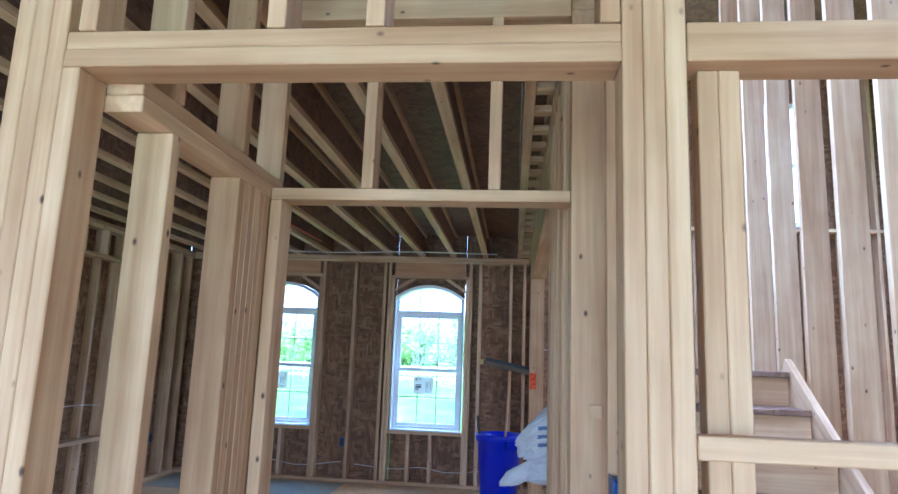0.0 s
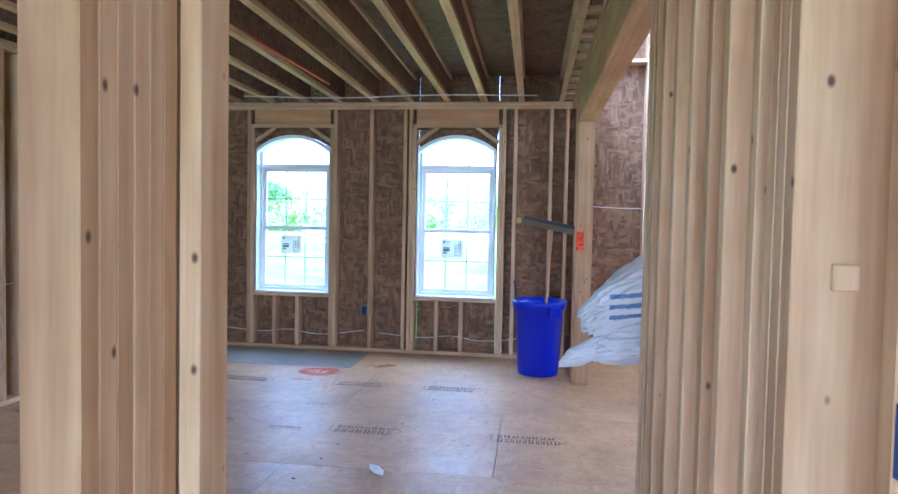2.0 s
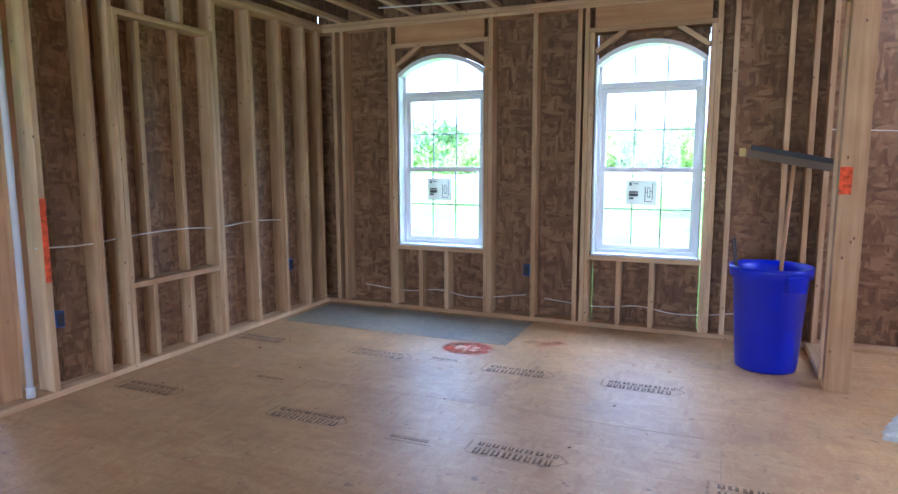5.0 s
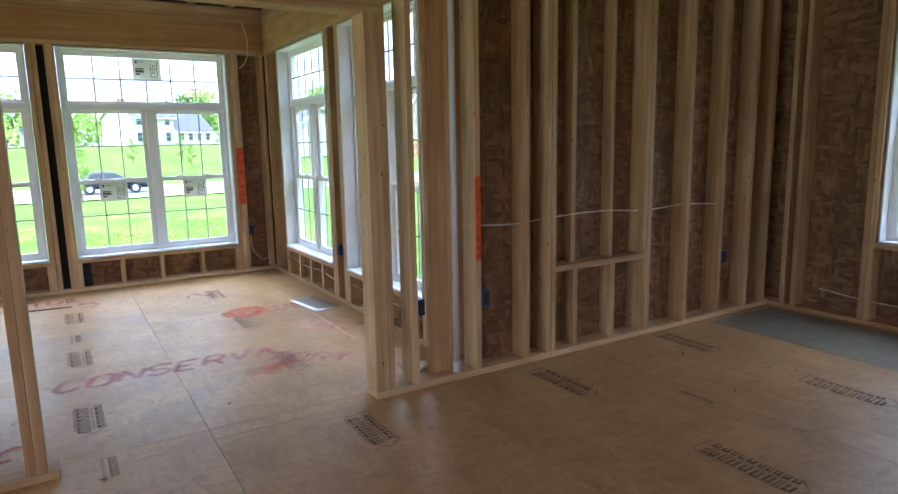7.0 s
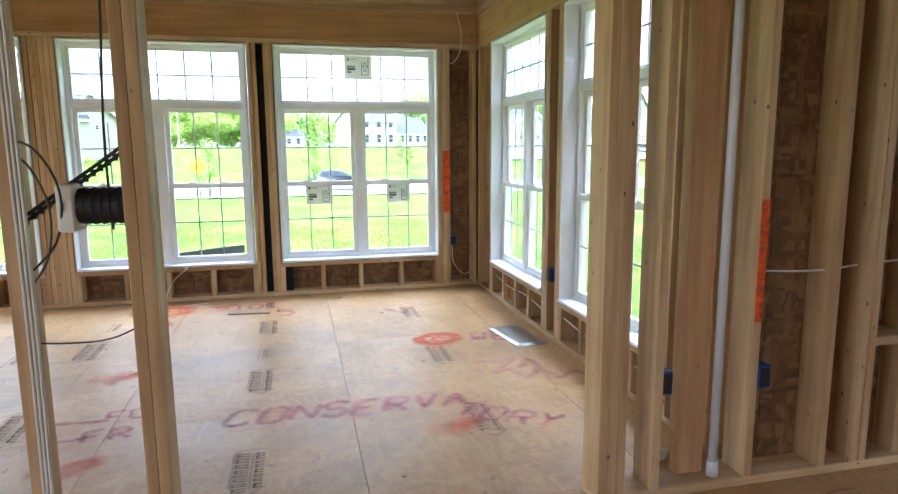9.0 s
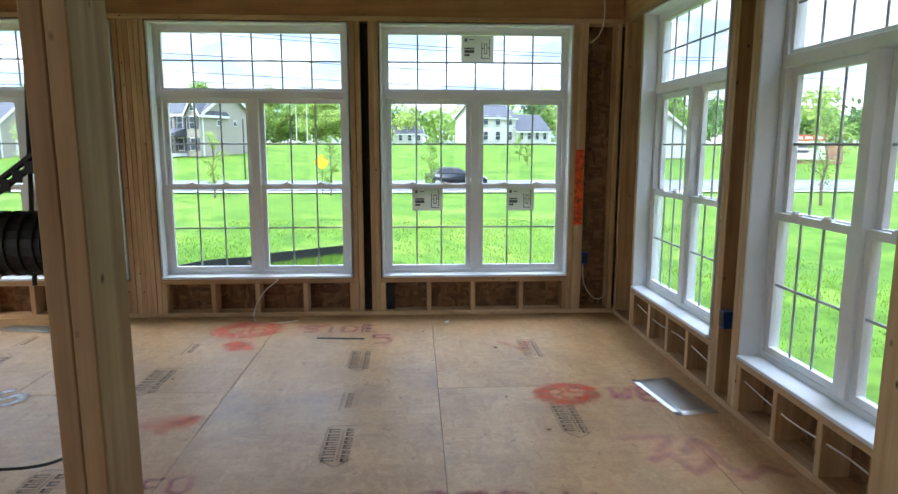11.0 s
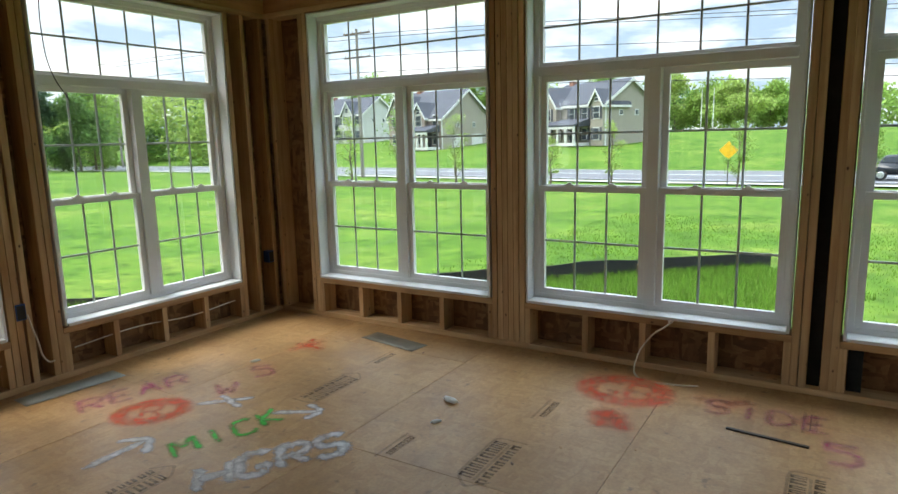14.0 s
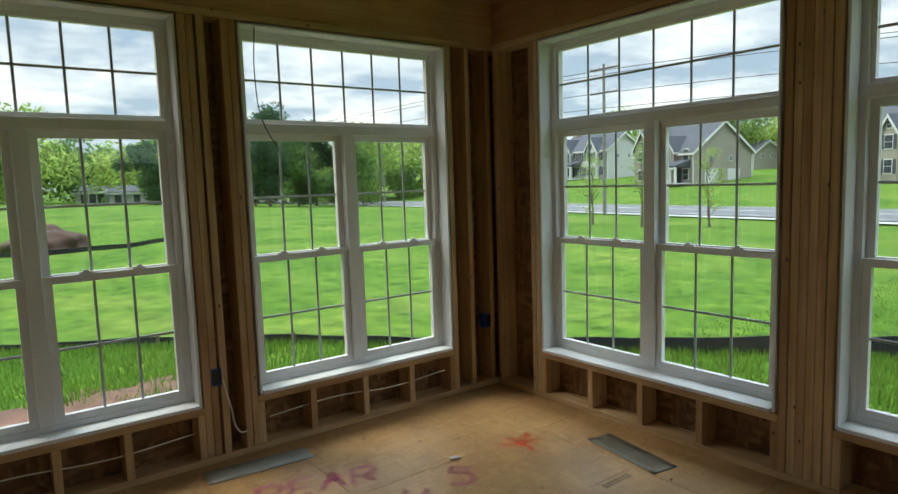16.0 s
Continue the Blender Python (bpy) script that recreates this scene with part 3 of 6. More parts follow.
def big_window(name, w):
    """Twin double-hung window under a transom; x along the wall, y outward, z from the floor."""
    win = thing(name, "white vinyl twin double-hung window with grid bars", "window", kind="structure")
    z0, z1 = SILL, HEAD
    t = 0.016
    board("jamb_liner", win, (0.002, t), (-0.006, 0.10), (z0 + 0.001, z1 - 0.001), LINER)
    board("jamb_liner", win, (w - t, w - 0.002), (-0.006, 0.10), (z0 + 0.001, z1 - 0.001), LINER)
    board("head_liner", win, (t, w - t), (-0.006, 0.10), (z1 - t, z1 - 0.002), LINER)
    board("window_sill", win, (t, w - t), (-0.022, 0.10), (z0 + 0.001, z0 + 0.02), LINER)
    part("window_frame", rect_frame((0.002, w - 0.002), (z0 + 0.002, z1 - 0.002), (0.10, 0.18), 0.045), VINYL, win)
    c = w / 2
    tz = 1.76
    board("transom_rail", win, (0.047, w - 0.047), (0.085, 0.178), (tz, tz + 0.055), VINYL)
    board("mullion", win, (c - 0.034, c + 0.034), (0.086, 0.178), (z0 + 0.047, tz - 0.001), VINYL)
    xi, zi = (0.047, w - 0.047), (tz + 0.056, z1 - 0.047)
    part("transom_sash", rect_frame(xi, zi, (0.115, 0.15), 0.022), VINYL, win)
    xj, zj = (xi[0] + 0.022, xi[1] - 0.022), (zi[0] + 0.022, zi[1] - 0.022)
    pane(win, xj, zj, 0.135)
    grid(win, xj, zj, 0.122, 6, 2)
    for a, b in ((0.047, c - 0.035), (c + 0.035, w - 0.047)):
        sash(win, (a + 0.001, b - 0.001), (1.045, tz - 0.001), 0.138, 3, 2)
        sash(win, (a + 0.001, b - 0.001), (z0 + 0.048, 1.075), 0.104, 3, 2)
        for f in (0.3, 0.7):
            bm = bmesh.new()
            u = a + (b - a) * f
            add_box(bm, (u - 0.03, u + 0.03), (0.098, 0.118), (1.076, 1.086))
            add_box(bm, (u - 0.012, u + 0.012), (0.094, 0.112), (1.086, 1.096))
            part("sash_lock", bm, VINYL, win)
    return win


def at_wall(kind, face, u, u1=None):
    if kind == "W":
        return pose(face, u, 0, 0, 0, 90)
    if kind == "N":
        return pose(u, face, 0)
    return pose(u1, face, 0, 0, 0, 180)


first = big_window("window_1", 1.53)
first.matrix_basis = at_wall("W", XC, BIG_C[0][0])
for a, b in BIG_C[1:]:
    copy_thing(first, at_wall("W", XC, a))
second = big_window("window_4", 1.31)
second.matrix_basis = at_wall("N", YS, BIG_S[0][0])
copy_thing(second, at_wall("N", YS, BIG_S[1][0]))
third = big_window("window_6", 1.36)
third.matrix_basis = at_wall("S", YR, 0, BIG_R[0][1])
copy_thing(third, at_wall("S", YR, 0, BIG_R[1][1]))


def arch_band(w, zs, rise, y, width, inset=0.0):
    """An arched frame: two uprights are left out, only the curved head."""
    bm = bmesh.new()
    n = 16
    R = ((w / 2) ** 2 + rise ** 2) / (2 * rise)
    half = math.asin(w / 2 / R)
    rows_ = []
    for i in range(n + 1):
        a = -half + 2 * half * i / n
        q = []
        for r in (R, R - width):
            for yy in y:
                q.append(bm.verts.new((w / 2 + r * math.sin(a), yy, zs + rise - R + r * math.cos(a))))
        rows_.append(q)
    for p, q in zip(rows_, rows_[1:]):
        for i, j in ((0, 1), (1, 3), (3, 2), (2, 0)):
            bm.faces.new((p[i], p[j], q[j], q[i]))
    bm.faces.new((rows_[0][0], rows_[0][1], rows_[0][3], rows_[0][2]))
    bm.faces.new((rows_[-1][0], rows_[-1][2], rows_[-1][3], rows_[-1][1]))
    bmesh.ops.recalc_face_normals(bm, faces=bm.faces)
    return bm


def spandrel(w, zs, rise, top, y):
    """The board that fills between the curve of the arch and its square opening."""
    bm = bmesh.new()
    n = 16
    R = ((w / 2) ** 2 + rise ** 2) / (2 * rise)
    half = math.asin(w / 2 / R)
    prev = None
    for i in range(n + 1):
        a = -half + 2 * half * i / n
        xx, zz = w / 2 + R * math.sin(a), zs + rise - R + R * math.cos(a)
        q = [bm.verts.new(c) for c in ((xx, y[0], zz), (xx, y[0], top), (xx, y[1], top), (xx, y[1], zz))]
        if prev:
            for k in range(4):
                bm.faces.new((prev[k], prev[(k + 1) % 4], q[(k + 1) % 4], q[k]))
        prev = q
    bmesh.ops.recalc_face_normals(bm, faces=bm.faces)
    return bm


def arched_window(name, w):
    win = thing(name, "white vinyl arched window over a double-hung sash", "window", kind="structure")
    z0, zs, rise = 0.615, 2.19, 0.155
    board("jamb_liner", win, (0.001, 0.014), (0.02, 0.11), (z0, zs), LINER)
    board("jamb_liner", win, (w - 0.014, w - 0.001), (0.02, 0.11), (z0, zs), LINER)
    board("window_sill", win, (0.014, w - 0.014), (-0.004, 0.11), (z0, z0 + 0.016), LINER)
    for a in (0.002, w - 0.042):
        board("window_frame", win, (a, a + 0.04), (0.11, 0.17), (z0 + 0.002, zs), VINYL)
    board("window_frame", win, (0.042, w - 0.042), (0.11, 0.17), (z0 + 0.002, z0 + 0.045), VINYL)
    part("arch_frame", arch_band(w - 0.004, zs, rise, (0.02, 0.17), 0.035), VINYL, win)
    part("arch_spandrel", spandrel(w, zs + 0.002, rise, 2.375, (0.13, 0.15)), OSB, win)
    board("transom_rail", win, (0.042, w - 0.042), (0.10, 0.17), (1.985, 2.03), VINYL)
    xi = (0.043, w - 0.043)
    sash(win, xi, (1.31, 1.984), 0.135, 3, 2)
    sash(win, xi, (z0 + 0.046, 1.34), 0.112, 3, 2)
    pane(win, (0.03, w - 0.03), (2.031, zs + rise - 0.002), 0.145)
    for f in (1 / 3, 2 / 3):
        u = 0.04 + (w - 0.08) * f
        board("grille_bar", win, (u - 0.006, u + 0.006), (0.135, 0.143), (2.03, zs + rise - 0.035), GRILLE)
    return win


aw = arched_window("window_8", 0.845)
aw.matrix_basis = pose(ARCH[0][0], YN, 0)
copy_thing(aw, pose(ARCH[1][0], YN, 0))
hw = thing("window_10", "high plain window above the tall stud wall", "window", kind="structure")
part("window_frame", rect_frame((0, 0.88), (3.16, 4.7), (0.1, 0.17), 0.05), VINYL, hw)
board("meeting_rail", hw, (0.05, 0.83), (0.11, 0.16), (3.9, 3.95), VINYL)
pane(hw, (0.05, 0.83), (3.21, 4.65), 0.13)
hw.matrix_basis = pose(HIGH[0][0], YN, 0)
copy_thing(hw, pose(HIGH[1][0] + 0.01, YN, 0))

# ---- ceilings ----
def ceiling(name, x, y, z, along, label, step=0.388, first=0.34):
    bm = bmesh.new()
    add_box(bm, x, y, (z + 0.30, z + 0.32), 0)
    a0, a1 = (x if along == "y" else y)
    u = a0 + first
    while u < a1 - 0.02:
        for zz, hw_, mi in (((z, z + 0.038), 0.03, 1), ((z + 0.038, z + 0.262), 0.006, 0), ((z + 0.262, z + 0.299), 0.03, 1)):
            r = (u - hw_, u + hw_)
            add_box(bm, r if along == "y" else (x[0] + 0.01, x[1] - 0.01), (y[0] + 0.01, y[1] - 0.01) if along == "y" else r, zz, mi)
        u += step
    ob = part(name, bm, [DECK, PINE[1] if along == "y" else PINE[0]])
    return tagged(ob, label, "ceiling", kind="structure")


ceiling("ceiling", (XW - D, 0.02), (-2.6, YN + D), PL, "y", "open timber joists under a dark strand-board deck")
ceiling("ceiling_conservatory", (XC - D, XW - D - 0.002), (YR - D, YS + D), CT + 0.001, "x", "open timber joists over the conservatory")

# ---- beam, floor truss and post on the east side of the dark room ----
wb = wall_thing("wall_beam", "E", 0.17, "timber beam on a post below an open floor truss")
put("beam", wb, (3.26, 6.98), (0.0, D), (2.33, PL - 2 * S), PINE, "pale timber beam")
put("top_plate", wb, (2.0, YN), (-0.002, D), (PL - 2 * S + 0.001, PL - S))
put("top_plate", wb, (2.0, YN), (0.0, D), (PL - S + 0.001, PL))
stud(wb, 6.72, 0.001, 2.329, n=2)
stud(wb, 6.94, 0.001, PL - 2 * S)
put("bottom_plate", wb, (7.0, YN), (0.001, D), (0.001, S))
truss = thing("floor_truss", "open-web timber floor truss with dark gaps", "truss", kind="structure")
for vx, vw in ((0.03, 0.05), (0.165, 0.09)):
    board("chord", truss, (vx, vx + vw), (-2.6, YN + D - 0.01), (PL + 0.001, PL + S), PINE)
    board("chord", truss, (vx, vx + vw), (-2.6, YN + D - 0.01), (PL + 0.262, PL + 0.3), PINE)
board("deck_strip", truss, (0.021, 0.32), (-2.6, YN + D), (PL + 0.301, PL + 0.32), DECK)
board("back_board", truss, (0.26, 0.272), (-2.6, YN + D - 0.01), (PL + 0.002, PL + 0.3), OSB)
for i in range(38):
    yy = -2.4 + 0.27 * i
    if yy < YN:
        board("ladder_block", truss, (0.081, 0.164), (yy, yy + 0.07), (PL + 0.002, PL + S - 0.001), PINE)


# ---- passage: two stud openings and the walls between them ----
E0, E1 = (0.0, 0.09), (0.002, 0.088)
wa = wall_thing("wall_entry", "N", 1.137, "stud wall with a framed doorway")
stud(wa, -0.922, 0.001, 2.05, v=E0)
for u in (-0.961, -1.0, -1.039):
    stud(wa, u, 0.001, PL - 2 * S, v=E0)
put("header", wa, (-0.922, 0.19), E0, (2.051, 2.051 + S))
put("header", wa, (-0.922, 0.19), E1, (2.09, 2.09 + S))
for u in (-0.9, -0.5, -0.3, 0.15):
    stud(wa, u, 2.13, PL - 2 * S, v=E0)
stud(wa, 0.19, 0.001, PL - 2 * S, n=3, v=E0)
stud(wa, 0.335, 0.001, 2.049, n=2, v=(0.04, 0.09))
put("top_plate", wa, (-1.04, 2.3), E0, (PL - 2 * S, PL - 0.001))
put("header", wa, (0.308, 2.2), E0, (2.05, 2.05 + 2 * S))
put("rail_block", wa, (0.308, 2.2), (0.0, 0.038), (1.345, 1.385))
stud(wa, 2.2, 0.001, PL - 2 * S, n=2, v=E0)
wl_ = wall_thing("wall_passage_left", "W", -0.80, "stud wall with pale trimmers and a flat header")
stud(wl_, 1.36, 0.001, 1.99, v=E0)
stud(wl_, 1.735, 0.001, 1.99, n=6, v=E0)
stud(wl_, 2.0, 0.001, 1.99, n=2, v=E0)
put("header", wl_, (1.23, 2.08), E0, (1.991, 1.991 + S))
put("header", wl_, (1.23, 2.08), E1, (2.03, 2.03 + S))
for u in (1.36, 1.74, 2.04):
    stud(wl_, u, 2.07, PL - 2 * S, v=E0)
put("top_plate", wl_, (1.23, 2.08), E0, (PL - 2 * S, PL - 0.001))
w2 = wall_thing("wall_second_opening", "N", 1.97, "stud opening with a flat timber header")
put("header", w2, (-0.798, 0.168), (0, 0.09), (1.985, 1.985 + S))
stud(w2, -0.798, 0.001, 1.984, v=(0, 0.10))
for u in (-0.5, -0.09):
    stud(w2, u, 2.024, PL - 2 * S, v=(0, 0.09))
put("top_plate", w2, (-0.818, 0.168), (0, 0.09), (PL - 2 * S, PL - 0.001))
we = wall_thing("wall_passage_right", "E", 0.17, "stud wall beside the stair with a hanging cable box")
put("bottom_plate", we, (2.0, 3.25), (0, D), (0.001, S))
for u in (1.97, 2.01, 2.05, 2.14, 2.32, 2.45, 2.62, 2.80, 2.98, 3.10, 3.17, 3.212):
    stud(we, u)
wq = wall_thing("wall_stair_end", "N", 1.86, "pale studs side by side beside the stair")
for u0, u1 in ((0.262, 0.318), (0.319, 0.375), (0.376, 0.41)):
    put("stud", wq, (u0, u1), (0.0, S), (0.001, PL - 0.08))
put("nailing_block", wq, (0.225, 0.262), (0.10, 0.14), (1.335, 1.375))

# ---- stair behind the passage wall ----
stair = thing("stair", "rough timber stair with open risers", "stair", kind="structure")
for i in range(8):
    z, yy = 0.185 * (i + 1), 2.0 + 0.25 * i
    board("tread", stair, (0.42, 1.5), (yy - 0.02, yy + 0.26), (z - 0.03, z), DECK)
    board("riser", stair, (0.42, 1.5), (yy, yy + 0.018), (z - 0.184, z - 0.031), PINE)
for xx in (0.36, 1.502):
    ob = board("stringer", stair, (xx, xx + S), (1.75, 4.1), (0.62, 0.88), PINE)
    ob.rotation_euler = (math.atan2(0.185, 0.25), 0, 0)
ws2 = wall_thing("wall_stair", "E", 1.58, "stud wall along the far side of the stair")
for i in range(14):
    stud(ws2, -0.4 + 0.406 * i, 0.001, 5.2)

# ---- plain walls that close the house behind the walk ----
we2 = wall_thing("wall_east", "E", 4.6, "sheathed stud wall closing the stair hall")
# studs and sheathing stop at an added, unseen opening for the fill lamp
for i in range(24):
    stud(we2, -2.6 + 0.43 * i, 0.001, 2.69 if 3.5 < -2.6 + 0.43 * i < 6.8 else 5.3)
sheath(we2, -2.8, YN + D, -0.3, 5.5, [(3.8, 6.8, 2.7, 4.5)])
wso = wall_thing("wall_south", "S", -2.6, "sheathed stud wall with a wide doorway")
sheath(wso, XW - D, 4.8, -0.3, 5.5, [(-2.9, -1.4, 0.6, 2.3), (-0.9, 1.0, 0.0, 2.4), (1.5, 2.7, 0.6, 2.2)])
for u in (-4.0, -3.3, -2.95, -1.39, -0.95, 1.01, 1.45, 3.91, 4.3):
    stud(wso, u, 0.001, 2.6)
wsw = wall_thing("wall_south_west", "W", XW, "sheathed wall beside the entry")
sheath(wsw, -2.74, YR - D - 0.02, -0.3, 3.0, [])
bm = bmesh.new()
add_box(bm, (0.12, 4.9), (-3.0, YN + 0.2), (5.5, 5.56))
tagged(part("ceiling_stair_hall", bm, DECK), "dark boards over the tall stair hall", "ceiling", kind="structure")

# ---- outside ground ----
def rise(x, y):
    """Height of the ground: it falls to the road and climbs again to the houses."""
    u = max(0.0, -8.4 - x)
    h = -0.75 - 1.1 * min(1.0, u / 38) ** 1.2
    if u > 55:
        h += 2.6 * min(1.0, (u - 55) / 38) + 0.9 * min(1.0, max(0.0, (u - 90) / 25))
    v = max(0.0, -2 - y)
    if v > 6 and u < 60:
        h += 0.9 * min(1.0, (v - 6) / 45) * (1 - u / 60)
    return h


def axis_steps(c):
    s = [c]
    for sgn in (1, -1):
        d, st = 0.0, 1.5
        while d < 900:
            d += st
            st = min(st * 1.09, 90)
            s.append(c + sgn * d)
    return sorted(s)


gx, gy = axis_steps(-20.0), axis_steps(2.0)
gv = [(x, y, rise(x, y) + 0.05 * noise.noise((x * 0.35, y * 0.35, 0))) for x in gx for y in gy]
ny = len(gy)
gf = [(i * ny + j, (i + 1) * ny + j, (i + 1) * ny + j + 1, i * ny + j + 1) for i in range(len(gx) - 1) for j in range(ny - 1)]
gm, gn, gl_, gb = material("mown_grass", 0.85)
gvec = mapped(gn, gl_, (1, 1, 1))
g1 = ramp(gn, gl_, noise_tex(gn, gl_, gvec, 0.35, 6, 0.65), [(0.32, (0.046, 0.112, 0.014)), (0.5, (0.078, 0.158, 0.02)), (0.68, (0.135, 0.195, 0.035))])
g2 = ramp(gn, gl_, noise_tex(gn, gl_, gvec, 2.4, 9, 0.78), [(0.36, (0.38, 0.46, 0.4)), (0.5, (0.95, 0.97, 0.95)), (0.64, (1.5, 1.3, 1.2))])
gl_.new(blend(gn, gl_, g1, g2, 1.0, "MULTIPLY"), gb.inputs["Base Color"])
gb.inputs["Specular IOR Level"].default_value = 0.08
bump(gn, gl_, gb, noise_tex(gn, gl_, gvec, 40.0, 4), 0.45, 0.05)
me = bpy.data.meshes.new("ground")
me.from_pydata(gv, [], gf)
for p in me.polygons:
    p.use_smooth = True
me.materials.append(gm)
tagged(new("ground", me), "bright green mown lawn falling to the road", "ground", kind="structure")


def strip(name, x0, x1, lift, mat, label, category, y0=-500, y1=500):
    vs, fs = [], []
    ys = [y0 + (y1 - y0) * i / 120 for i in range(121)]
    for yy in ys:
        for x in (x0, (x0 + x1) / 2, x1):
            vs.append((x, yy, rise(x, yy) + lift))
    for i in range(120):
        for k in range(2):
            a = i * 3 + k
            fs.append((a, a + 3, a + 4, a + 1))
    m = bpy.data.meshes.new(name)
    m.from_pydata(vs, [], fs)
    m.materials.append(mat)
    return tagged(new(name, m), label, category, kind="structure")


ASPHALT = plain("asphalt", (0.115, 0.12, 0.13), 0.8, 0, 0.15, 2.0)
LINE = plain("road_paint", (0.6, 0.6, 0.58), 0.7)
strip("road", -60, -48, 0.10, ASPHALT, "grey asphalt road across the lawn", "road")
strip("pavement", -47.2, -45.6, 0.10, plain("pale_concrete", (0.42, 0.42, 0.40), 0.8), "pale concrete footpath along the road", "pavement")
for xx in (-59.3, -54.1, -53.8, -48.7):
    strip("road_line", xx - 0.08, xx + 0.08, 0.13, LINE, "painted line on the road", "road line")

BARK = plain("bark", (0.12, 0.09, 0.07), 0.9, 0, 0.3, 12, 0.6)
DIRT = plain("red_brown_soil", (0.13, 0.066, 0.044), 0.95, 0, 0.5, 7.0, 1.0)
bm = bmesh.new()
bmesh.ops.create_grid(bm, x_segments=40, y_segments=24, size=1)
for v in bm.verts:
    x, y = -4.6 + 3.4 * v.co.x, -4.1 + 2.0 * v.co.y
    edge = 1 - max(abs(v.co.x), abs(v.co.y)) ** 4
    v.co = (x, y, rise(x, y) + 0.10 * edge - 0.06 + 0.07 * noise.noise((x * 2, y * 2, 3)))
tagged(part("bare_soil", bm, DIRT, smooth=True), "bare reddish soil beside the house wall", "soil", kind="stuff")
bm = bmesh.new()
bmesh.ops.create_icosphere(bm, subdivisions=4, radius=1)
for v in bm.verts:
    k = 1 + 0.3 * noise.noise(v.co * 2.0)
    v.co = (v.co.x * 1.25 * k, v.co.y * 1.2 * k, max(v.co.z, -0.05) * 0.75 * k)
MOUND = (-7.4, -23.5)
mound = part("soil_mound", bm, plain("dark_red_soil", (0.06, 0.032, 0.022), 0.95, 0, 0.4, 3.0, 1.0), smooth=True, at=(MOUND[0], MOUND[1], rise(*MOUND)))
tagged(mound, "large mound of red-brown soil on the lawn", "soil mound")


def fence_band(name, pts, h, label):
    f = thing(name, label, "silt fence")
    vs, fs = [], []
    n = 0
    for a, b in zip(pts, pts[1:]):
        steps = max(2, int(math.dist(a, b) / 0.4))
        for i in range(steps + (b == pts[-1])):
            t = i / steps
            x, y = a[0] + (b[0] - a[0]) * t, a[1] + (b[1] - a[1]) * t
            z = rise(x, y)
            hh = h * (0.9 + 0.25 * noise.noise((x, y, 0))) * min(1.0, max(0.5, 0.5 + (y + 4.5) / 8))
            for o in (-0.008, 0.008):
                vs += [(x + o, y + o, z - 0.1), (x + o + 0.05 * noise.noise((x * 2, y * 2, 5)), y + o, z + hh)]
            if n:
                k = n * 4
                fs += [(k - 4, k, k + 1, k - 3), (k - 2, k - 1, k + 3, k + 2), (k - 3, k + 1, k + 3, k - 1)]
            n += 1
    m = bpy.data.meshes.new("fabric")
    m.from_pydata(vs, [], fs)
    link_mesh("fabric", m, f, (FABRIC,))
    for a, b in zip(pts, pts[1:]):
        steps = max(1, int(math.dist(a, b) / 2.0))
        for i in range(steps):
            t = i / steps
            x, y = a[0] + (b[0] - a[0]) * t, a[1] + (b[1] - a[1]) * t
            board("stake", f, (x - 0.02, x + 0.02), (y + 0.02, y + 0.06), (rise(x, y) - 0.2, rise(x, y) + h * 0.6), BARK)
    return f


fence_band("silt_fence", [(-1.5, -11.0), (-5.2, -8.6), (-7.2, -7.3), (-8.7, -6.1), (-11.3, -3.3), (-13.3, -1.2), (-14.6, 0.1), (-16.4, 1.9)], 0.30, "black fabric silt fence sagging between stakes on the lawn")
fence_band("silt_fence", [(MOUND[0] + 3.0, MOUND[1] + 0.6), (MOUND[0] + 0.6, MOUND[1] + 2.4), (MOUND[0] - 2.2, MOUND[1] + 1.8), (MOUND[0] - 4.6, MOUND[1] - 0.6)], 0.35, "black fabric silt fence round the soil mound")


def leaf_mat(name, col):
    m, n, l, b = material(name, 0.6)
    g = n.new("ShaderNodeNewGeometry")
    b.inputs["Specular IOR Level"].default_value = 0.15
    lo, hi = tuple(c * 0.55 for c in col), tuple(c * 1.4 for c in col)
    col_ = ramp(n, l, g.outputs["Random Per Island"], [(0, lo), (1, hi)])
    l.new(col_, b.inputs["Base Color"])
    tl, mx = n.new("ShaderNodeBsdfTranslucent"), n.new("ShaderNodeMixShader")
    mx.inputs[0].default_value = 0.5
    l.new(col_, tl.inputs["Color"])
    l.new(b.outputs[0], mx.inputs[1])
    l.new(tl.outputs[0], mx.inputs[2])
    l.new(mx.outputs[0], n["Material Output"].inputs["Surface"])
    return m


def blades(name, n, area, h, col, label, seed):
    rnd = random.Random(seed)
    vs, fs = [], []
    for _ in range(n):
        x, y = area(rnd)
        z = rise(x, y) - 0.02
        a, hh = rnd.random() * 6.28, h * (0.5 + rnd.random())
        dx, dy = 0.012 * math.cos(a), 0.012 * math.sin(a)
        lx, ly = (rnd.random() - 0.5) * hh * 0.7, (rnd.random() - 0.5) * hh * 0.7
        k = len(vs)
        vs += [(x - dx, y - dy, z), (x + dx, y + dy, z), (x + lx, y + ly, z + hh)]
        fs.append((k, k + 1, k + 2))
    m = bpy.data.meshes.new(name)
    m.from_pydata(vs, [], fs)
    m.materials.append(leaf_mat(name + "_green", col))
    return tagged(new(name, m), label, "grass", kind="stuff")


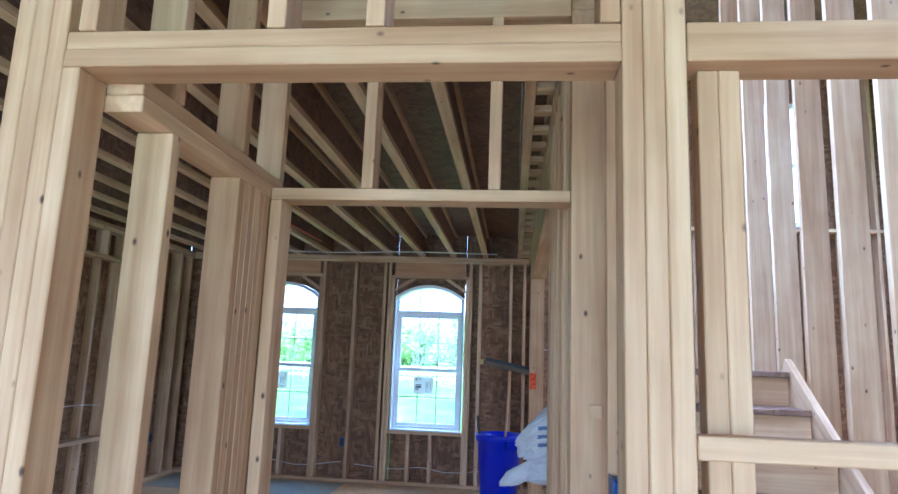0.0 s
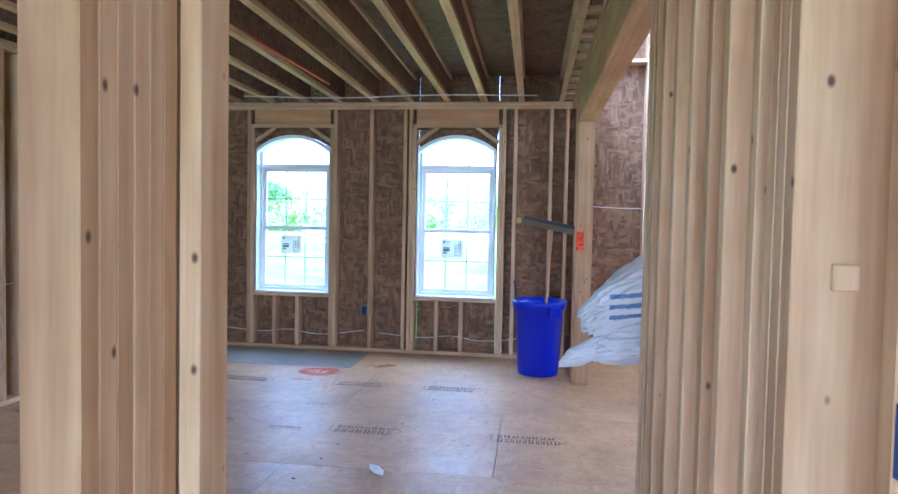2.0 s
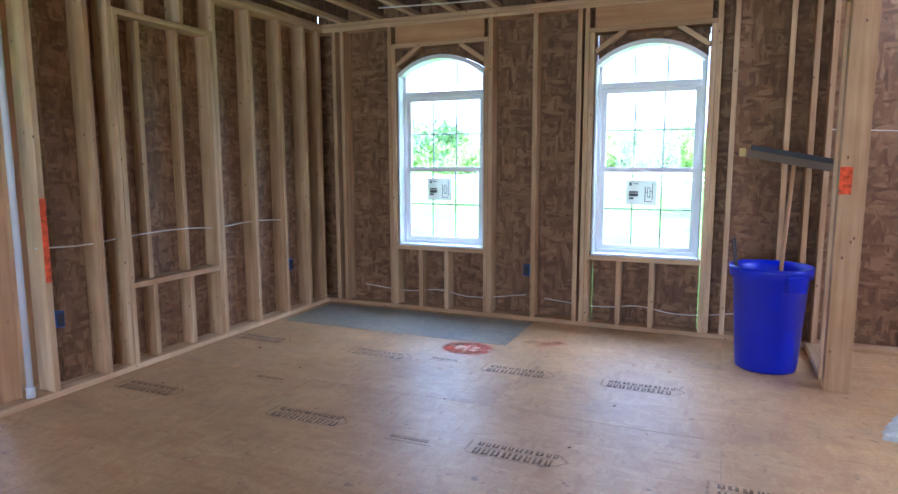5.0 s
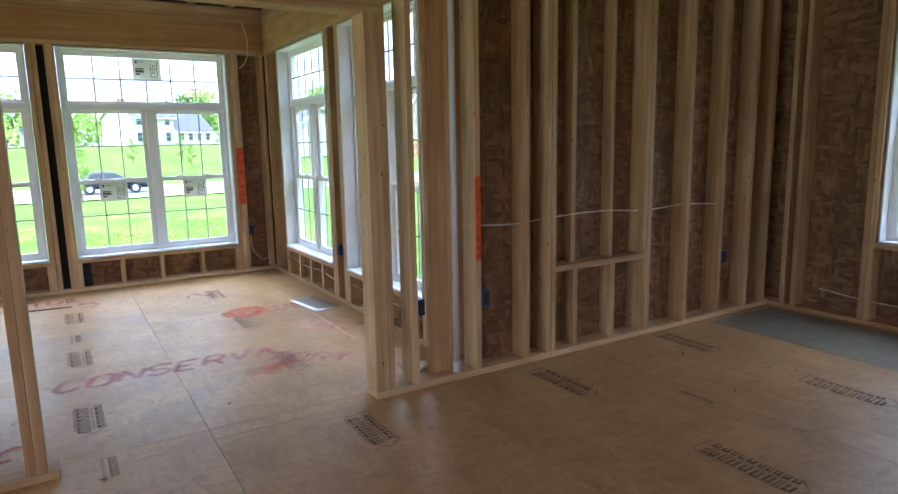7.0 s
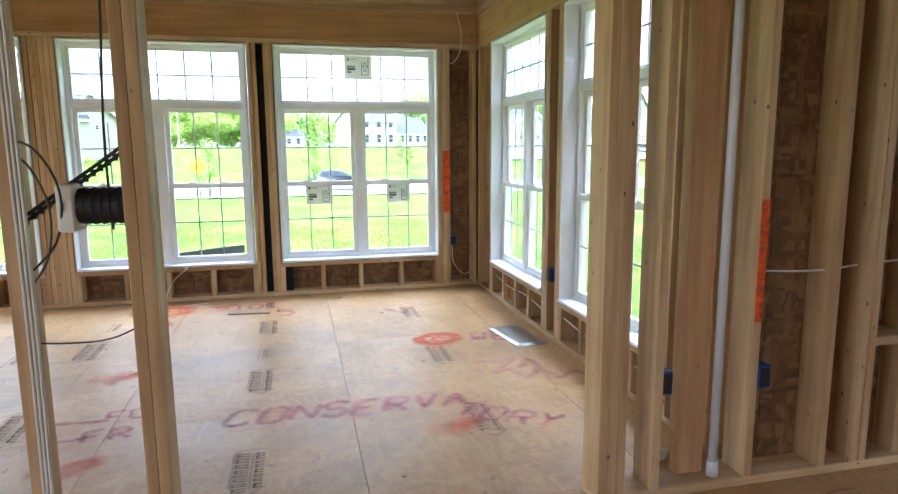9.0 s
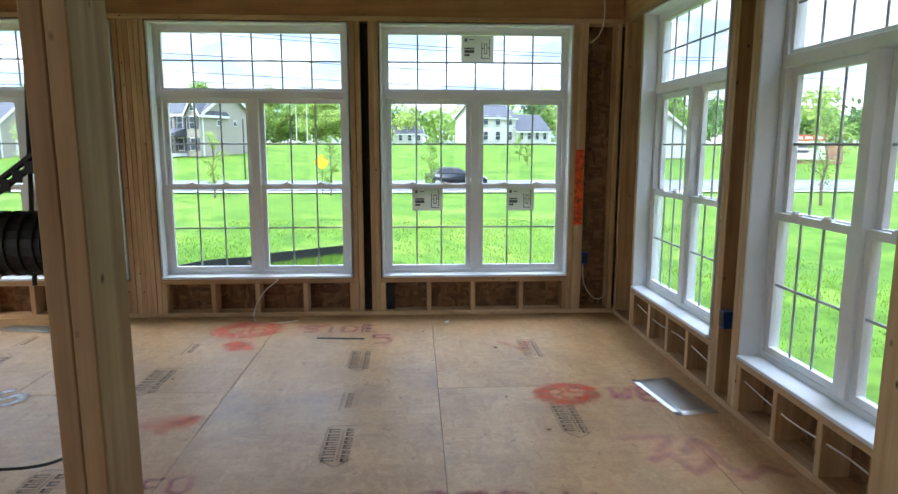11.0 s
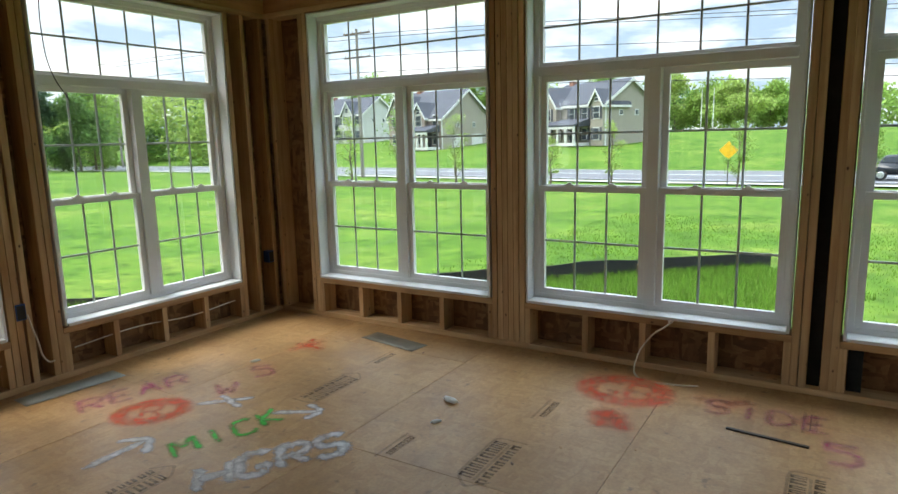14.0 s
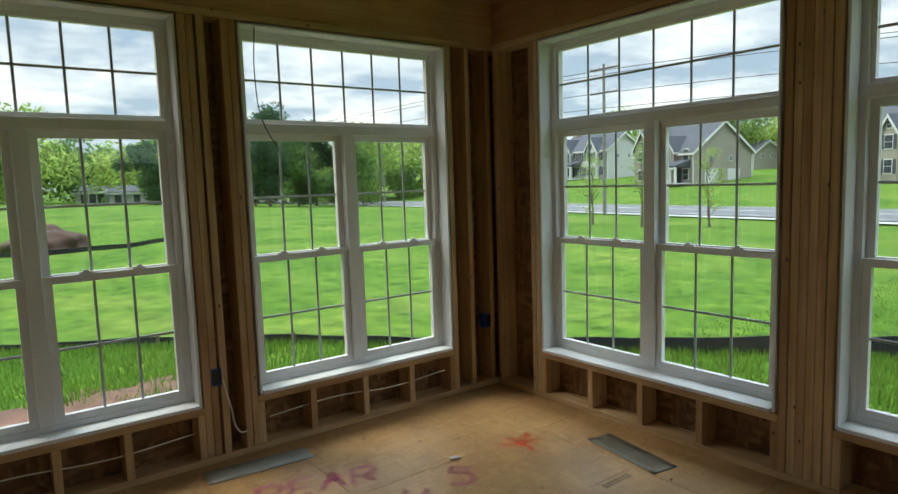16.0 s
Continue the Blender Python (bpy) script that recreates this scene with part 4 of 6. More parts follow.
def along_fence(rnd):
    pts = [(-5.2, -8.6), (-8.7, -6.1), (-13.3, -1.2), (-16.3, 1.8)]
    i = rnd.randrange(3)
    t = rnd.random()
    off = rnd.random() ** 1.6 * 2.6
    return pts[i][0] + (pts[i + 1][0] - pts[i][0]) * t + off * 0.75, pts[i][1] + (pts[i + 1][1] - pts[i][1]) * t + off * 0.6


blades("tall_grass", 30000, along_fence, 0.11, (0.13, 0.25, 0.035), "long unmown grass along the silt fence", 4)
blades("lawn_grass", 40000, lambda r: (-9 - 16 * r.random() ** 1.5, -3 + 14 * r.random()), 0.055, (0.17, 0.30, 0.04), "short blades of the lawn near the windows", 5)


# ---- trees ----
LEAF = leaf_mat("spring_leaves", (0.24, 0.37, 0.09))
LEAFY = leaf_mat("yellow_green_leaves", (0.34, 0.45, 0.13))
LEAFD = leaf_mat("dark_leaves", (0.11, 0.20, 0.06))
NEEDLE = leaf_mat("dark_needles", (0.06, 0.12, 0.06))


def leaf_cloud(centres, n, size, rnd):
    vs, fs = [], []
    for _ in range(n):
        c, r = rnd.choice(centres)
        d = Vector((rnd.gauss(0, 1), rnd.gauss(0, 1), rnd.gauss(0, 1))).normalized() * (r * rnd.random() ** 0.45)
        p = Vector(c) + Vector((d.x, d.y, d.z * 0.8))
        s = size * (0.5 + rnd.random())
        u = Vector((rnd.gauss(0, 1), rnd.gauss(0, 1), rnd.gauss(0, 1))).normalized()
        w = u.orthogonal().normalized()
        k = len(vs)
        vs += [p - u * s, p + w * s * 0.45, p + u * s, p - w * s * 0.45]
        fs.append((k, k + 1, k + 2, k + 3))
    return vs, fs


def tree(name, at, h, spread, mat, label, seed, leaves=1500, size=0.12, low=0.3):
    rnd = random.Random(seed)
    t = thing(name, label, "tree", name + " planting", at=(at[0], at[1], rise(*at) - 0.05))
    bm = bmesh.new()
    r = h * 0.014 + 0.015
    pts = [Vector((rnd.uniform(-.02, .02) * h * i, rnd.uniform(-.02, .02) * h * i, h * 0.22 * i)) for i in range(5)]
    for i, (a, b) in enumerate(zip(pts, pts[1:])):
        add_cyl(bm, a, b, r * (1 - i * 0.22), r * (1 - (i + 1) * 0.22) + 0.004, 7)
    cs = []
    for i in range(14):
        z = h * (low + (0.95 - low) * (i + 0.5) / 14)
        a = rnd.random() * 6.28
        f = math.sin(math.pi * min(1, max(0.12, (z / h - low + 0.12) / (1.1 - low)))) 
        d = spread * f * rnd.uniform(0.45, 1.0)
        tip = Vector((d * math.cos(a), d * math.sin(a), z + 0.12 * h * rnd.random()))
        add_cyl(bm, (0, 0, z - 0.08 * h), tip, r * 0.35, r * 0.1, 5)
        cs.append((tip, spread * 0.42 * rnd.uniform(0.6, 1.1)))
        cs.append((tip * 0.6 + Vector((0, 0, z * 0.4)), spread * 0.35))
    part("trunk", bm, BARK, t)
    vs, fs = leaf_cloud(cs, leaves, size, rnd)
    m = bpy.data.meshes.new("crown")
    m.from_pydata(vs, [], fs)
    link_mesh("crown", m, t, (mat,))
    return t


def ray_at(px, dist, heading, cx, cy):
    """A place at that distance from (cx, cy) in a direction, degrees left of +y."""
    a = radians(heading - math.degrees(math.atan((px - 784) / 1120)))
    return cx - dist * math.sin(a), cy + dist * math.cos(a)


EYE12 = (90.9, -3.6, 3.1)
for i, (px, dist, h, sp, lm) in enumerate([(455, 38, 3.8, 0.8, LEAFY), (345, 40, 3.0, 0.7, LEAFY), (655, 40, 3.6, 1.0, LEAF), (830, 39, 3.2, 0.8, LEAF), (1090, 38, 4.4, 1.3, LEAFY), (985, 80, 3, 0.8, LEAF), (910, 78, 3, 0.7, LEAF), (1000, 74, 2.6, 0.7, LEAF), (150, 38, 4.0, 1.0, LEAFY), (10, 36, 4.2, 1.1, LEAF), (-110, 38, 4, 0.9, LEAFY), (-260, 40, 3.6, 0.9, LEAF), (1420, 30, 4.2, 1.3, LEAFY), (1560, 34, 4.5, 1.4, LEAF), (1800, 36, 5, 1.6, LEAF)]):
    tree("young_tree", ray_at(px, dist, *EYE12), h, sp, lm, "slender young street tree with thin spring leaves", 30 + i, 1500, 0.05, 0.2)
for i, (px, dist, h, sp, lm) in enumerate([(560, 150, 11, 6, LEAFY), (610, 150, 9, 6, LEAF), (650, 135, 8, 6, LEAFY), (700, 140, 8, 6, LEAF), (440, 140, 11, 6, LEAF), (210, 140, 12, 7, LEAF), (300, 135, 10, 6, LEAFY), (-60, 150, 13, 8, LEAF), (1250, 150, 12, 8, LEAF)]):
    tree("broad_tree", ray_at(px, dist, *EYE12), h, sp, lm, "broad full-crowned tree behind the houses", 70 + i, 6000, 0.3, 0.15)
EYE16 = (142.6, -4.6, 2.3)
for i, (px, dist, h, sp, lm) in enumerate([(455, 75, 9, 4.5, NEEDLE), (480, 72, 10, 4, NEEDLE), (560, 78, 9, 4, NEEDLE), (530, 74, 8, 4, LEAFD), (620, 80, 8, 4.5, LEAFD), (640, 85, 9, 5, LEAF), (270, 85, 7, 4, NEEDLE), (585, 95, 8, 5, LEAFY)]):
    tree("conifer" if lm is NEEDLE else "dense_tree", ray_at(px, dist, *EYE16), h, sp, lm, "dense dark evergreen at the edge of the field" if lm is NEEDLE else "dense leafy tree at the edge of the field", 110 + i, 6500, 0.2, 0.08)


def woods(name, spots, mat, label, seed, n, size):
    rnd = random.Random(seed)
    cs = []
    for (x, y, h, r) in spots:
        z = rise(x, y)
        for _ in range(5):
            cs.append((Vector((x + rnd.uniform(-r, r), y + rnd.uniform(-r, r), z + rnd.uniform(0.15, 0.85) * h)), r * rnd.uniform(0.5, 0.9)))
    vs, fs = leaf_cloud(cs, n, size, rnd)
    m = bpy.data.meshes.new(name)
    m.from_pydata(vs, [], fs)
    m.materials.append(mat)
    return tagged(new(name, m), label, "woods", kind="stuff")


rw = random.Random(9)
for k, lm in enumerate((LEAF, LEAFY, LEAFD)):
    spots = []
    for i in range(46):
        a = radians(20 + (i * 3 + k) * 1.45)
        d = rw.uniform(170, 230)
        spots.append((-4 - d * math.sin(a), 3 + d * math.cos(a), rw.uniform(9, 15), 6))
    woods("far_woods", spots, lm, "far line of green spring woods", 20 + k, 26000, 0.75)
for k, lm in enumerate((LEAF, LEAFY, LEAFD)):
    spots = []
    for i in range(24):
        a = radians(140 + (i * 3 + k) * 0.9)
        d = rw.uniform(100, 125)
        spots.append((-4 - d * math.sin(a), 3 + d * math.cos(a), rw.uniform(8, 13), 5))
    woods("field_woods", spots, lm, "line of green trees across the field", 25 + k, 22000, 0.42)
for k, lm in enumerate((LEAF, LEAFY)):
    spots = [(-60 + 3.0 * i + rw.uniform(-2, 2), rw.uniform(150, 180), rw.uniform(7, 11), 6) for i in range(26)]
    woods("north_woods", spots, lm, "line of green trees beyond the far lots", 28 + k, 16000, 0.55)

# ---- houses ----
SIDING = plain("beige_siding", (0.30, 0.27, 0.225), 0.7, 0, 0.06, 3)
SIDINGW = plain("white_siding", (0.50, 0.50, 0.48), 0.7, 0, 0.05, 3)
BRICKM = plain("red_brick_wall", (0.27, 0.13, 0.09), 0.85, 0, 0.25, 9)
BRICKG = plain("grey_brown_brick_wall", (0.28, 0.225, 0.195), 0.85, 0, 0.3, 9)
SIDINGP = plain("pale_grey_siding", (0.55, 0.53, 0.50), 0.7, 0, 0.05, 3)
SLATE = plain("dark_slate_shingle", (0.055, 0.06, 0.075), 0.8, 0, 0.2, 3)
DARKWIN = plain("dark_window_pane", (0.05, 0.06, 0.075), 0.15, 0, 0.2)
TRIMW = plain("white_trim", (0.60, 0.60, 0.58), 0.6, 0, 0.04)


def prism(name, parent, sec, a0, a1, along, mat, label=""):
    """A solid of the outline sec (across, up) drawn out from a0 to a1 along x or y."""
    bm = bmesh.new()
    ends = []
    for a in (a0, a1):
        ends.append([bm.verts.new((a, b, z) if along == "x" else (b, a, z)) for b, z in sec])
    bm.faces.new(ends[0])
    bm.faces.new(ends[1][::-1])
    for i in range(len(sec)):
        j = (i + 1) % len(sec)
        bm.faces.new((ends[0][i], ends[0][j], ends[1][j], ends[1][i]))
    bmesh.ops.recalc_face_normals(bm, faces=bm.faces)
    return part(name, bm, mat, parent, label)


def gable(parent, a, b, z, up, wall, along="x", over=0.35):
    """Gabled roof over a (along the ridge) and b (across): gable walls, two slopes, white rakes and eaves boards."""
    mid, half = (b[0] + b[1]) / 2, (b[1] - b[0]) / 2
    prism("gable_wall", parent, [(b[0], z), (b[1], z), (mid, z + up)], a[0] + 0.01, a[1] - 0.01, along, wall)
    k = up / half
    for s_ in (-1, 1):
        e, ez = mid + s_ * (half + over), z - over * k
        prism("roof", parent, [(e, ez + 0.02), (mid, z + up + 0.02), (mid, z + up + 0.22), (e, ez + 0.22)], a[0] - over, a[1] + over, along, SLATE)
        for a_ in (a[0] - over - 0.05, a[1] + over):
            prism("rake_board", parent, [(e, ez - 0.22), (mid, z + up - 0.22), (mid, z + up + 0.19), (e, ez + 0.19)], a_, a_ + 0.05, along, TRIMW)
        prism("eaves_board", parent, [(e - 0.03, ez - 0.18), (e + 0.03, ez - 0.18), (e + 0.03, ez + 0.12), (e - 0.03, ez + 0.12)], a[0] - over, a[1] + over, along, TRIMW)


def house_window(parent, u, y, z, w, h, shutters=True, side=False):
    """A window on the front (facing -y) at u, or with side on the wall facing +x at y, along which u runs."""
    def rect(name, holder, u0, u1, o0, o1, z0, z1, mat):
        if side:
            return board(name, holder, (y - o1, y - o0), (u0, u1), (z0, z1), mat)
        return board(name, holder, (u0, u1), (y + o0, y + o1), (z0, z1), mat)
    win = rect("window", parent, u - w / 2 - 0.1, u + w / 2 + 0.1, -0.06, 0.03, z - 0.1, z + h + 0.1, TRIMW)
    for k in (0, 1):
        p = rect("pane", win, u - w / 2, u + w / 2, -0.10, -0.065, z + k * h / 2 + 0.03, z + (k + 1) * h / 2 - 0.03, DARKWIN)
        p.location = p.location - win.location
    if shutters:
        for s_ in (-1, 1):
            c = u + s_ * (w / 2 + 0.30)
            rect("shutter", parent, c - 0.19, c + 0.19, -0.06, 0.02, z - 0.05, z + h + 0.05, SLATE)


def house(at, rz, w, d, front, side, label, gables=(), eave=5.5, up=3.0, porch=None, wing=None, garage=False, shutters=True):
    """A house whose front looks along its own -y. gables: (x0, x1, forward, eave, rise) of the front wings;
    porch: (x0, x1); wing: (width, eave, rise) of a low wing at its +x end, gabled to the front."""
    h = thing("house", label, "house", "houses across the road", at=(at[0], at[1], rise(*at) - 0.1), rz=rz)
    board("wall", h, (-w / 2, w / 2), (0, d), (0, eave), side)
    if front is not side:
        board("front_wall", h, (-w / 2, w / 2), (-0.12, -0.001), (0, eave), front)
    gable(h, (-w / 2, w / 2), (0, d), eave, up, side)
    for (x0, x1, fwd, ev, gu) in gables:
        board("wall", h, (x0, x1), (-fwd, -0.125), (0, ev), front)
        gable(h, (-fwd, d * 0.45), (x0, x1), ev, gu, front, "y", 0.3)
        house_window(h, (x0 + x1) / 2, -fwd, ev + 0.25, 0.6, 0.8, False)
        for z in (0.8, 3.5)[:1 if ev < 4 else 2]:
            house_window(h, (x0 + x1) / 2, -fwd, z, 1.5 if x1 - x0 > 3 else 1.0, 1.5, shutters)
    n = max(3, int(w / 2.1))
    for z in (0.8, 3.5)[:1 if eave < 4 else 2]:
        for i in range(n):
            u = -w / 2 + w * (i + 0.5) / n
            if all(u < x0 - 0.6 or u > x1 + 0.6 for x0, x1, *_ in gables):
                house_window(h, u, -0.12, z, 0.9, 1.5, shutters)
    for f in (0.3, 0.62):
        house_window(h, d * f, w / 2, eave * 0.72, 0.5, 0.6, False, True)
    board("corner_board", h, (w / 2 + 0.001, w / 2 + 0.04), (-0.12, 0.12), (0, eave), TRIMW)
    board("corner_board", h, (w / 2 + 0.001, w / 2 + 0.04), (d - 0.12, d), (0, eave), TRIMW)
    if porch:
        x0, x1 = porch
        prism("porch_roof", h, [(-3.0, 2.55), (-0.13, 2.55), (-0.13, 3.6), (-3.0, 2.8)], x0, x1, "x", SLATE)
        board("porch_beam", h, (x0 + 0.05, x1 - 0.05), (-2.95, -2.75), (2.25, 2.549), TRIMW)
        board("porch_floor", h, (x0, x1), (-2.9, -0.13), (0.0, 0.4), TRIMW)
        for i in range(5):
            u = x0 + 0.25 + (x1 - x0 - 0.5) * i / 4
            board("porch_column", h, (u - 0.14, u + 0.14), (-2.92, -2.64), (0.4, 2.25), TRIMW)
        m = (x0 + x1) / 2
        board("door", h, (m - 0.5, m + 0.5), (-0.2, -0.13), (0.4, 2.4), SLATE)
    if wing:
        ww_, we_, wu_ = wing
        board("wing_wall", h, (w / 2 + 0.05, w / 2 + ww_), (-0.6, d * 0.75), (0, we_), side)
        gable(h, (w / 2, w / 2 + ww_), (-0.6, d * 0.75), we_, wu_, side)
        for i in range(4):
            house_window(h, w / 2 + 1.0 + (ww_ - 2.0) * i / 3, -0.6, 0.9, 0.75, 1.5, False)
    if garage:
        for f in (0.3, 0.68):
            board("garage_door", h, (w / 2 + 0.001, w / 2 + 0.05), (d * f - 1.3, d * f + 1.3), (0.0, 2.2), TRIMW)
    board("chimney", h, (-w / 2 + 0.8, -w / 2 + 1.6), (d / 2 - 0.4, d / 2 + 0.4), (eave, eave + up + 0.6), BRICKM)
    return h


def side_of(px, dist):
    return ray_at(px, dist, *EYE12)


house(side_of(385, 92), 62, 12.5, 9, SIDING, SIDING, "large beige two-storey house with porch and dark roof", [(-6.2, -2.3, 1.0, 5.5, 2.4), (-6.6, -4.2, 1.5, 5.0, 1.6), (4.0, 6.24, 0.5, 5.5, 1.6)], porch=(-3.4, 3.6))
house(side_of(50, 100), 80, 11, 12, BRICKG, SIDING, "brick-fronted house with pale siding and dark gabled roof", [(-4.6, -1.4, 1.0, 5.4, 2.6), (0.4, 2.8, 0.8, 5.0, 1.8)], 4.6, 4.2, (1.0, 5.2), None, True, False)
house(side_of(945, 118), 118, 8, 8, SIDINGP, SIDINGP, "pale two-storey house with a low gabled wing", (), 4.9, 2.4, None, (7.5, 2.6, 2.8), False, False)
house(side_of(1150, 88), 10, 9, 8, SIDINGW, SIDINGW, "white house with a gabled side and dark roof", (), 3.6, 2.9, None, None, False, False)
house(side_of(-150, 128), 85, 13, 9, SIDINGW, SIDINGW, "white two-storey house far along the road", [(-5, -2.4, 0.8, 5.4, 2.2), (1.8, 4.6, 0.8, 5.4, 2.2)], porch=(-5, 0))
house(side_of(-290, 150), 85, 9, 8, BRICKM, SIDING, "small brown house far along the road", (), 3.2, 2.4)
house(side_of(792, 165), 100, 7, 6, SIDINGW, SIDINGW, "small white outbuilding with dark roof", (), 2.6, 1.8, None, None, False, False)
house(side_of(210, 135), 60, 6, 6, SIDING, SIDING, "small beige house between larger ones", [(-2.5, 0.5, 0.8, 3.0, 1.6)], 3.0, 2.2, None, None, False, False)
house(side_of(1385, 105), 20, 6, 7, SIDING, SIDING, "tan two-storey house with steep gabled side", (), 6.0, 4.4, None, None, False, False)
sx, sy = side_of(1490, 88)
hoard = thing("roadside_sign", "wide white roadside sign with red band on brick base", "sign", at=(sx, sy, rise(sx, sy)), rz=60)
board("brick_base", hoard, (-5.0, 5.0), (0.0, 0.8), (0.0, 2.3), BRICKM)
board("panel", hoard, (-2.6, 3.2), (-0.25, -0.05), (0.5, 3.4), TRIMW)
board("red_band", hoard, (-2.6, 3.2), (-0.30, -0.26), (2.7, 3.4), plain("red_sign_paint", (0.5, 0.05, 0.04), 0.5))
for i in range(5):
    board("lettering_bar", hoard, (-2.2 + i * 1.05, -1.4 + i * 1.05), (-0.34, -0.31), (2.9, 3.2), TRIMW)
for i in range(2):
    board("lettering_bar", hoard, (-1.9, 2.4 - i), (-0.30, -0.26), (1.9 - 0.6 * i, 2.2 - 0.6 * i), SLATE)
for (px, dist, w) in ((255, 105, 9), (165, 110, 4)):
    x, y = ray_at(px, dist, *EYE16)
    b_ = thing("shed", "long low white shed at the edge of the field", "shed", at=(x, y, rise(x, y)), rz=150)
    board("wall", b_, (-w / 2, w / 2), (0, 5), (0, 1.7), SIDINGW)
    gable(b_, (-w / 2, w / 2), (0, 5), 1.7, 0.8, SIDINGW)
    for i in range(3):
        board("door", b_, (-w / 2 + 0.8 + i * w / 3.4, -w / 2 + 1.7 + i * w / 3.4), (-0.05, 0), (0, 1.3), SLATE)
lot = thing("white_fence", "long white fence and low buildings beyond the north lawn", "fence", at=(-22, 60, rise(-22, 60)))
for i in range(40):
    board("post", lot, (i * 1.2 - 0.06, i * 1.2 + 0.06), (0, 0.12), (0, 1.6), TRIMW)
    for zz in (0.3, 0.8, 1.3):
        board("rail", lot, (i * 1.2 + 0.06, i * 1.2 + 1.14), (0.03, 0.09), (zz, zz + 0.2), TRIMW)


# ---- car, poles, cables, sign ----
def car(at, rz, paint, label):
    c = thing("car", label, "car", at=(at[0], at[1], rise(*at) + 0.10), rz=rz)
    bm = bmesh.new()
    prof = [(-2.3, 0.35), (-2.32, 0.75), (-2.2, 0.98), (-1.9, 1.05), (-1.5, 1.42), (-0.6, 1.5), (0.25, 1.42), (1.0, 1.0), (1.9, 0.86), (2.25, 0.68), (2.3, 0.35)]
    L = [bm.verts.new((a, -0.9 + 0.16 * max(0, b - 0.95) / 0.5, b)) for a, b in prof]
    Rr = [bm.verts.new((a, 0.9 - 0.16 * max(0, b - 0.95) / 0.5, b)) for a, b in prof]
    bm.faces.new(L)
    bm.faces.new(Rr[::-1])
    for i in range(len(prof)):
        j = (i + 1) % len(prof)
        bm.faces.new((L[i], L[j], Rr[j], Rr[i]))
    bmesh.ops.recalc_face_normals(bm, faces=bm.faces)
    bmesh.ops.bevel(bm, geom=bm.edges[:], offset=0.05, segments=2, affect="EDGES")
    part("body", bm, paint, c, smooth=True)
    for s_ in (-1, 1):
        bm = bmesh.new()
        for quad in (((-1.45, 1.08), (-1.25, 1.38), (-0.55, 1.42), (-0.5, 1.06)), ((-0.42, 1.06), (-0.47, 1.42), (0.2, 1.36), (0.75, 1.04))):
            a = [bm.verts.new((p, s_ * (0.905 - 0.16 * max(0, q - 0.95) / 0.5), q)) for p, q in quad]
            b = [bm.verts.new((p, s_ * (0.88 - 0.16 * max(0, q - 0.95) / 0.5), q)) for p, q in quad]
            bm.faces.new(a)
            bm.faces.new(b[::-1])
            for i in range(4):
                bm.faces.new((a[i], a[(i + 1) % 4], b[(i + 1) % 4], b[i]))
        bmesh.ops.recalc_face_normals(bm, faces=bm.faces)
        part("side_window", bm, CARGLASS, c)
        for xx in (-1.4, 1.4):
            bm = bmesh.new()
            add_cyl(bm, (xx, s_ * 0.72, 0.34), (xx, s_ * 0.93, 0.34), 0.34, 0.34, 20)
            wheel = part("wheel", bm, BLACK, c)
            bm = bmesh.new()
            add_cyl(bm, (xx, s_ * 0.92, 0.34), (xx, s_ * 0.945, 0.34), 0.21, 0.18, 14)
            part("rim", bm, METAL, wheel)
        board("headlight", c, (2.12, 2.27), (s_ * 0.6 - 0.18, s_ * 0.6 + 0.18), (0.62, 0.76), VINYL)
    return c


CARP, cn_, cl_, cb_ = material("dark_car_paint", 0.2, 0.4)
cb_.inputs["Base Color"].default_value = (0.02, 0.024, 0.03, 1)
car((-51.2, 6.2), 90, CARP, "dark grey car on the asphalt road")


def pole(at, h, label, arms=True, extra=False):
    p = thing("utility_pole", label, "utility pole", at=(at[0], at[1], rise(*at)))
    bm = bmesh.new()
    add_cyl(bm, (0, 0, -0.2), (0, 0, h), 0.15, 0.10, 10)
    part("pole", bm, plain("weathered_pole", (0.20, 0.18, 0.16), 0.9), p)
    if arms:
        for zz in ((h - 0.4, h - 2.2) if extra else (h - 0.4,)):
            board("cross_arm", p, (-0.06, 0.06), (-1.3, 1.3), (zz, zz + 0.12), BARK)
            for i in range(4):
                board("insulator", p, (-0.04, 0.04), (-1.2 + 0.8 * i - 0.04, -1.2 + 0.8 * i + 0.04), (zz + 0.12, zz + 0.32), METAL)
    return p


P1 = ray_at(1062, 52, *EYE16)
pole(P1, 11.5, "tall grey utility pole with cross arms beside the road", True, True)
pole(ray_at(677, 95, *EYE16), 9, "utility pole far along the road")
pole(ray_at(700, 130, *EYE16), 9, "utility pole far along the road")
pole((-62, 62), 10.5, "utility pole beside the road")
for px in (510, 600, 618):
    bm = bmesh.new()
    x, y = ray_at(px, 62 if px == 510 else 120, *EYE12)
    add_cyl(bm, (0, 0, 0), (0, 0, 5.5 if px == 510 else 7), 0.08, 0.05, 8)
    tagged(part("lamp_post", bm, STEEL if px == 510 else TRIMW, at=(x, y, rise(x, y))), "thin post standing in the far lawn", "post")
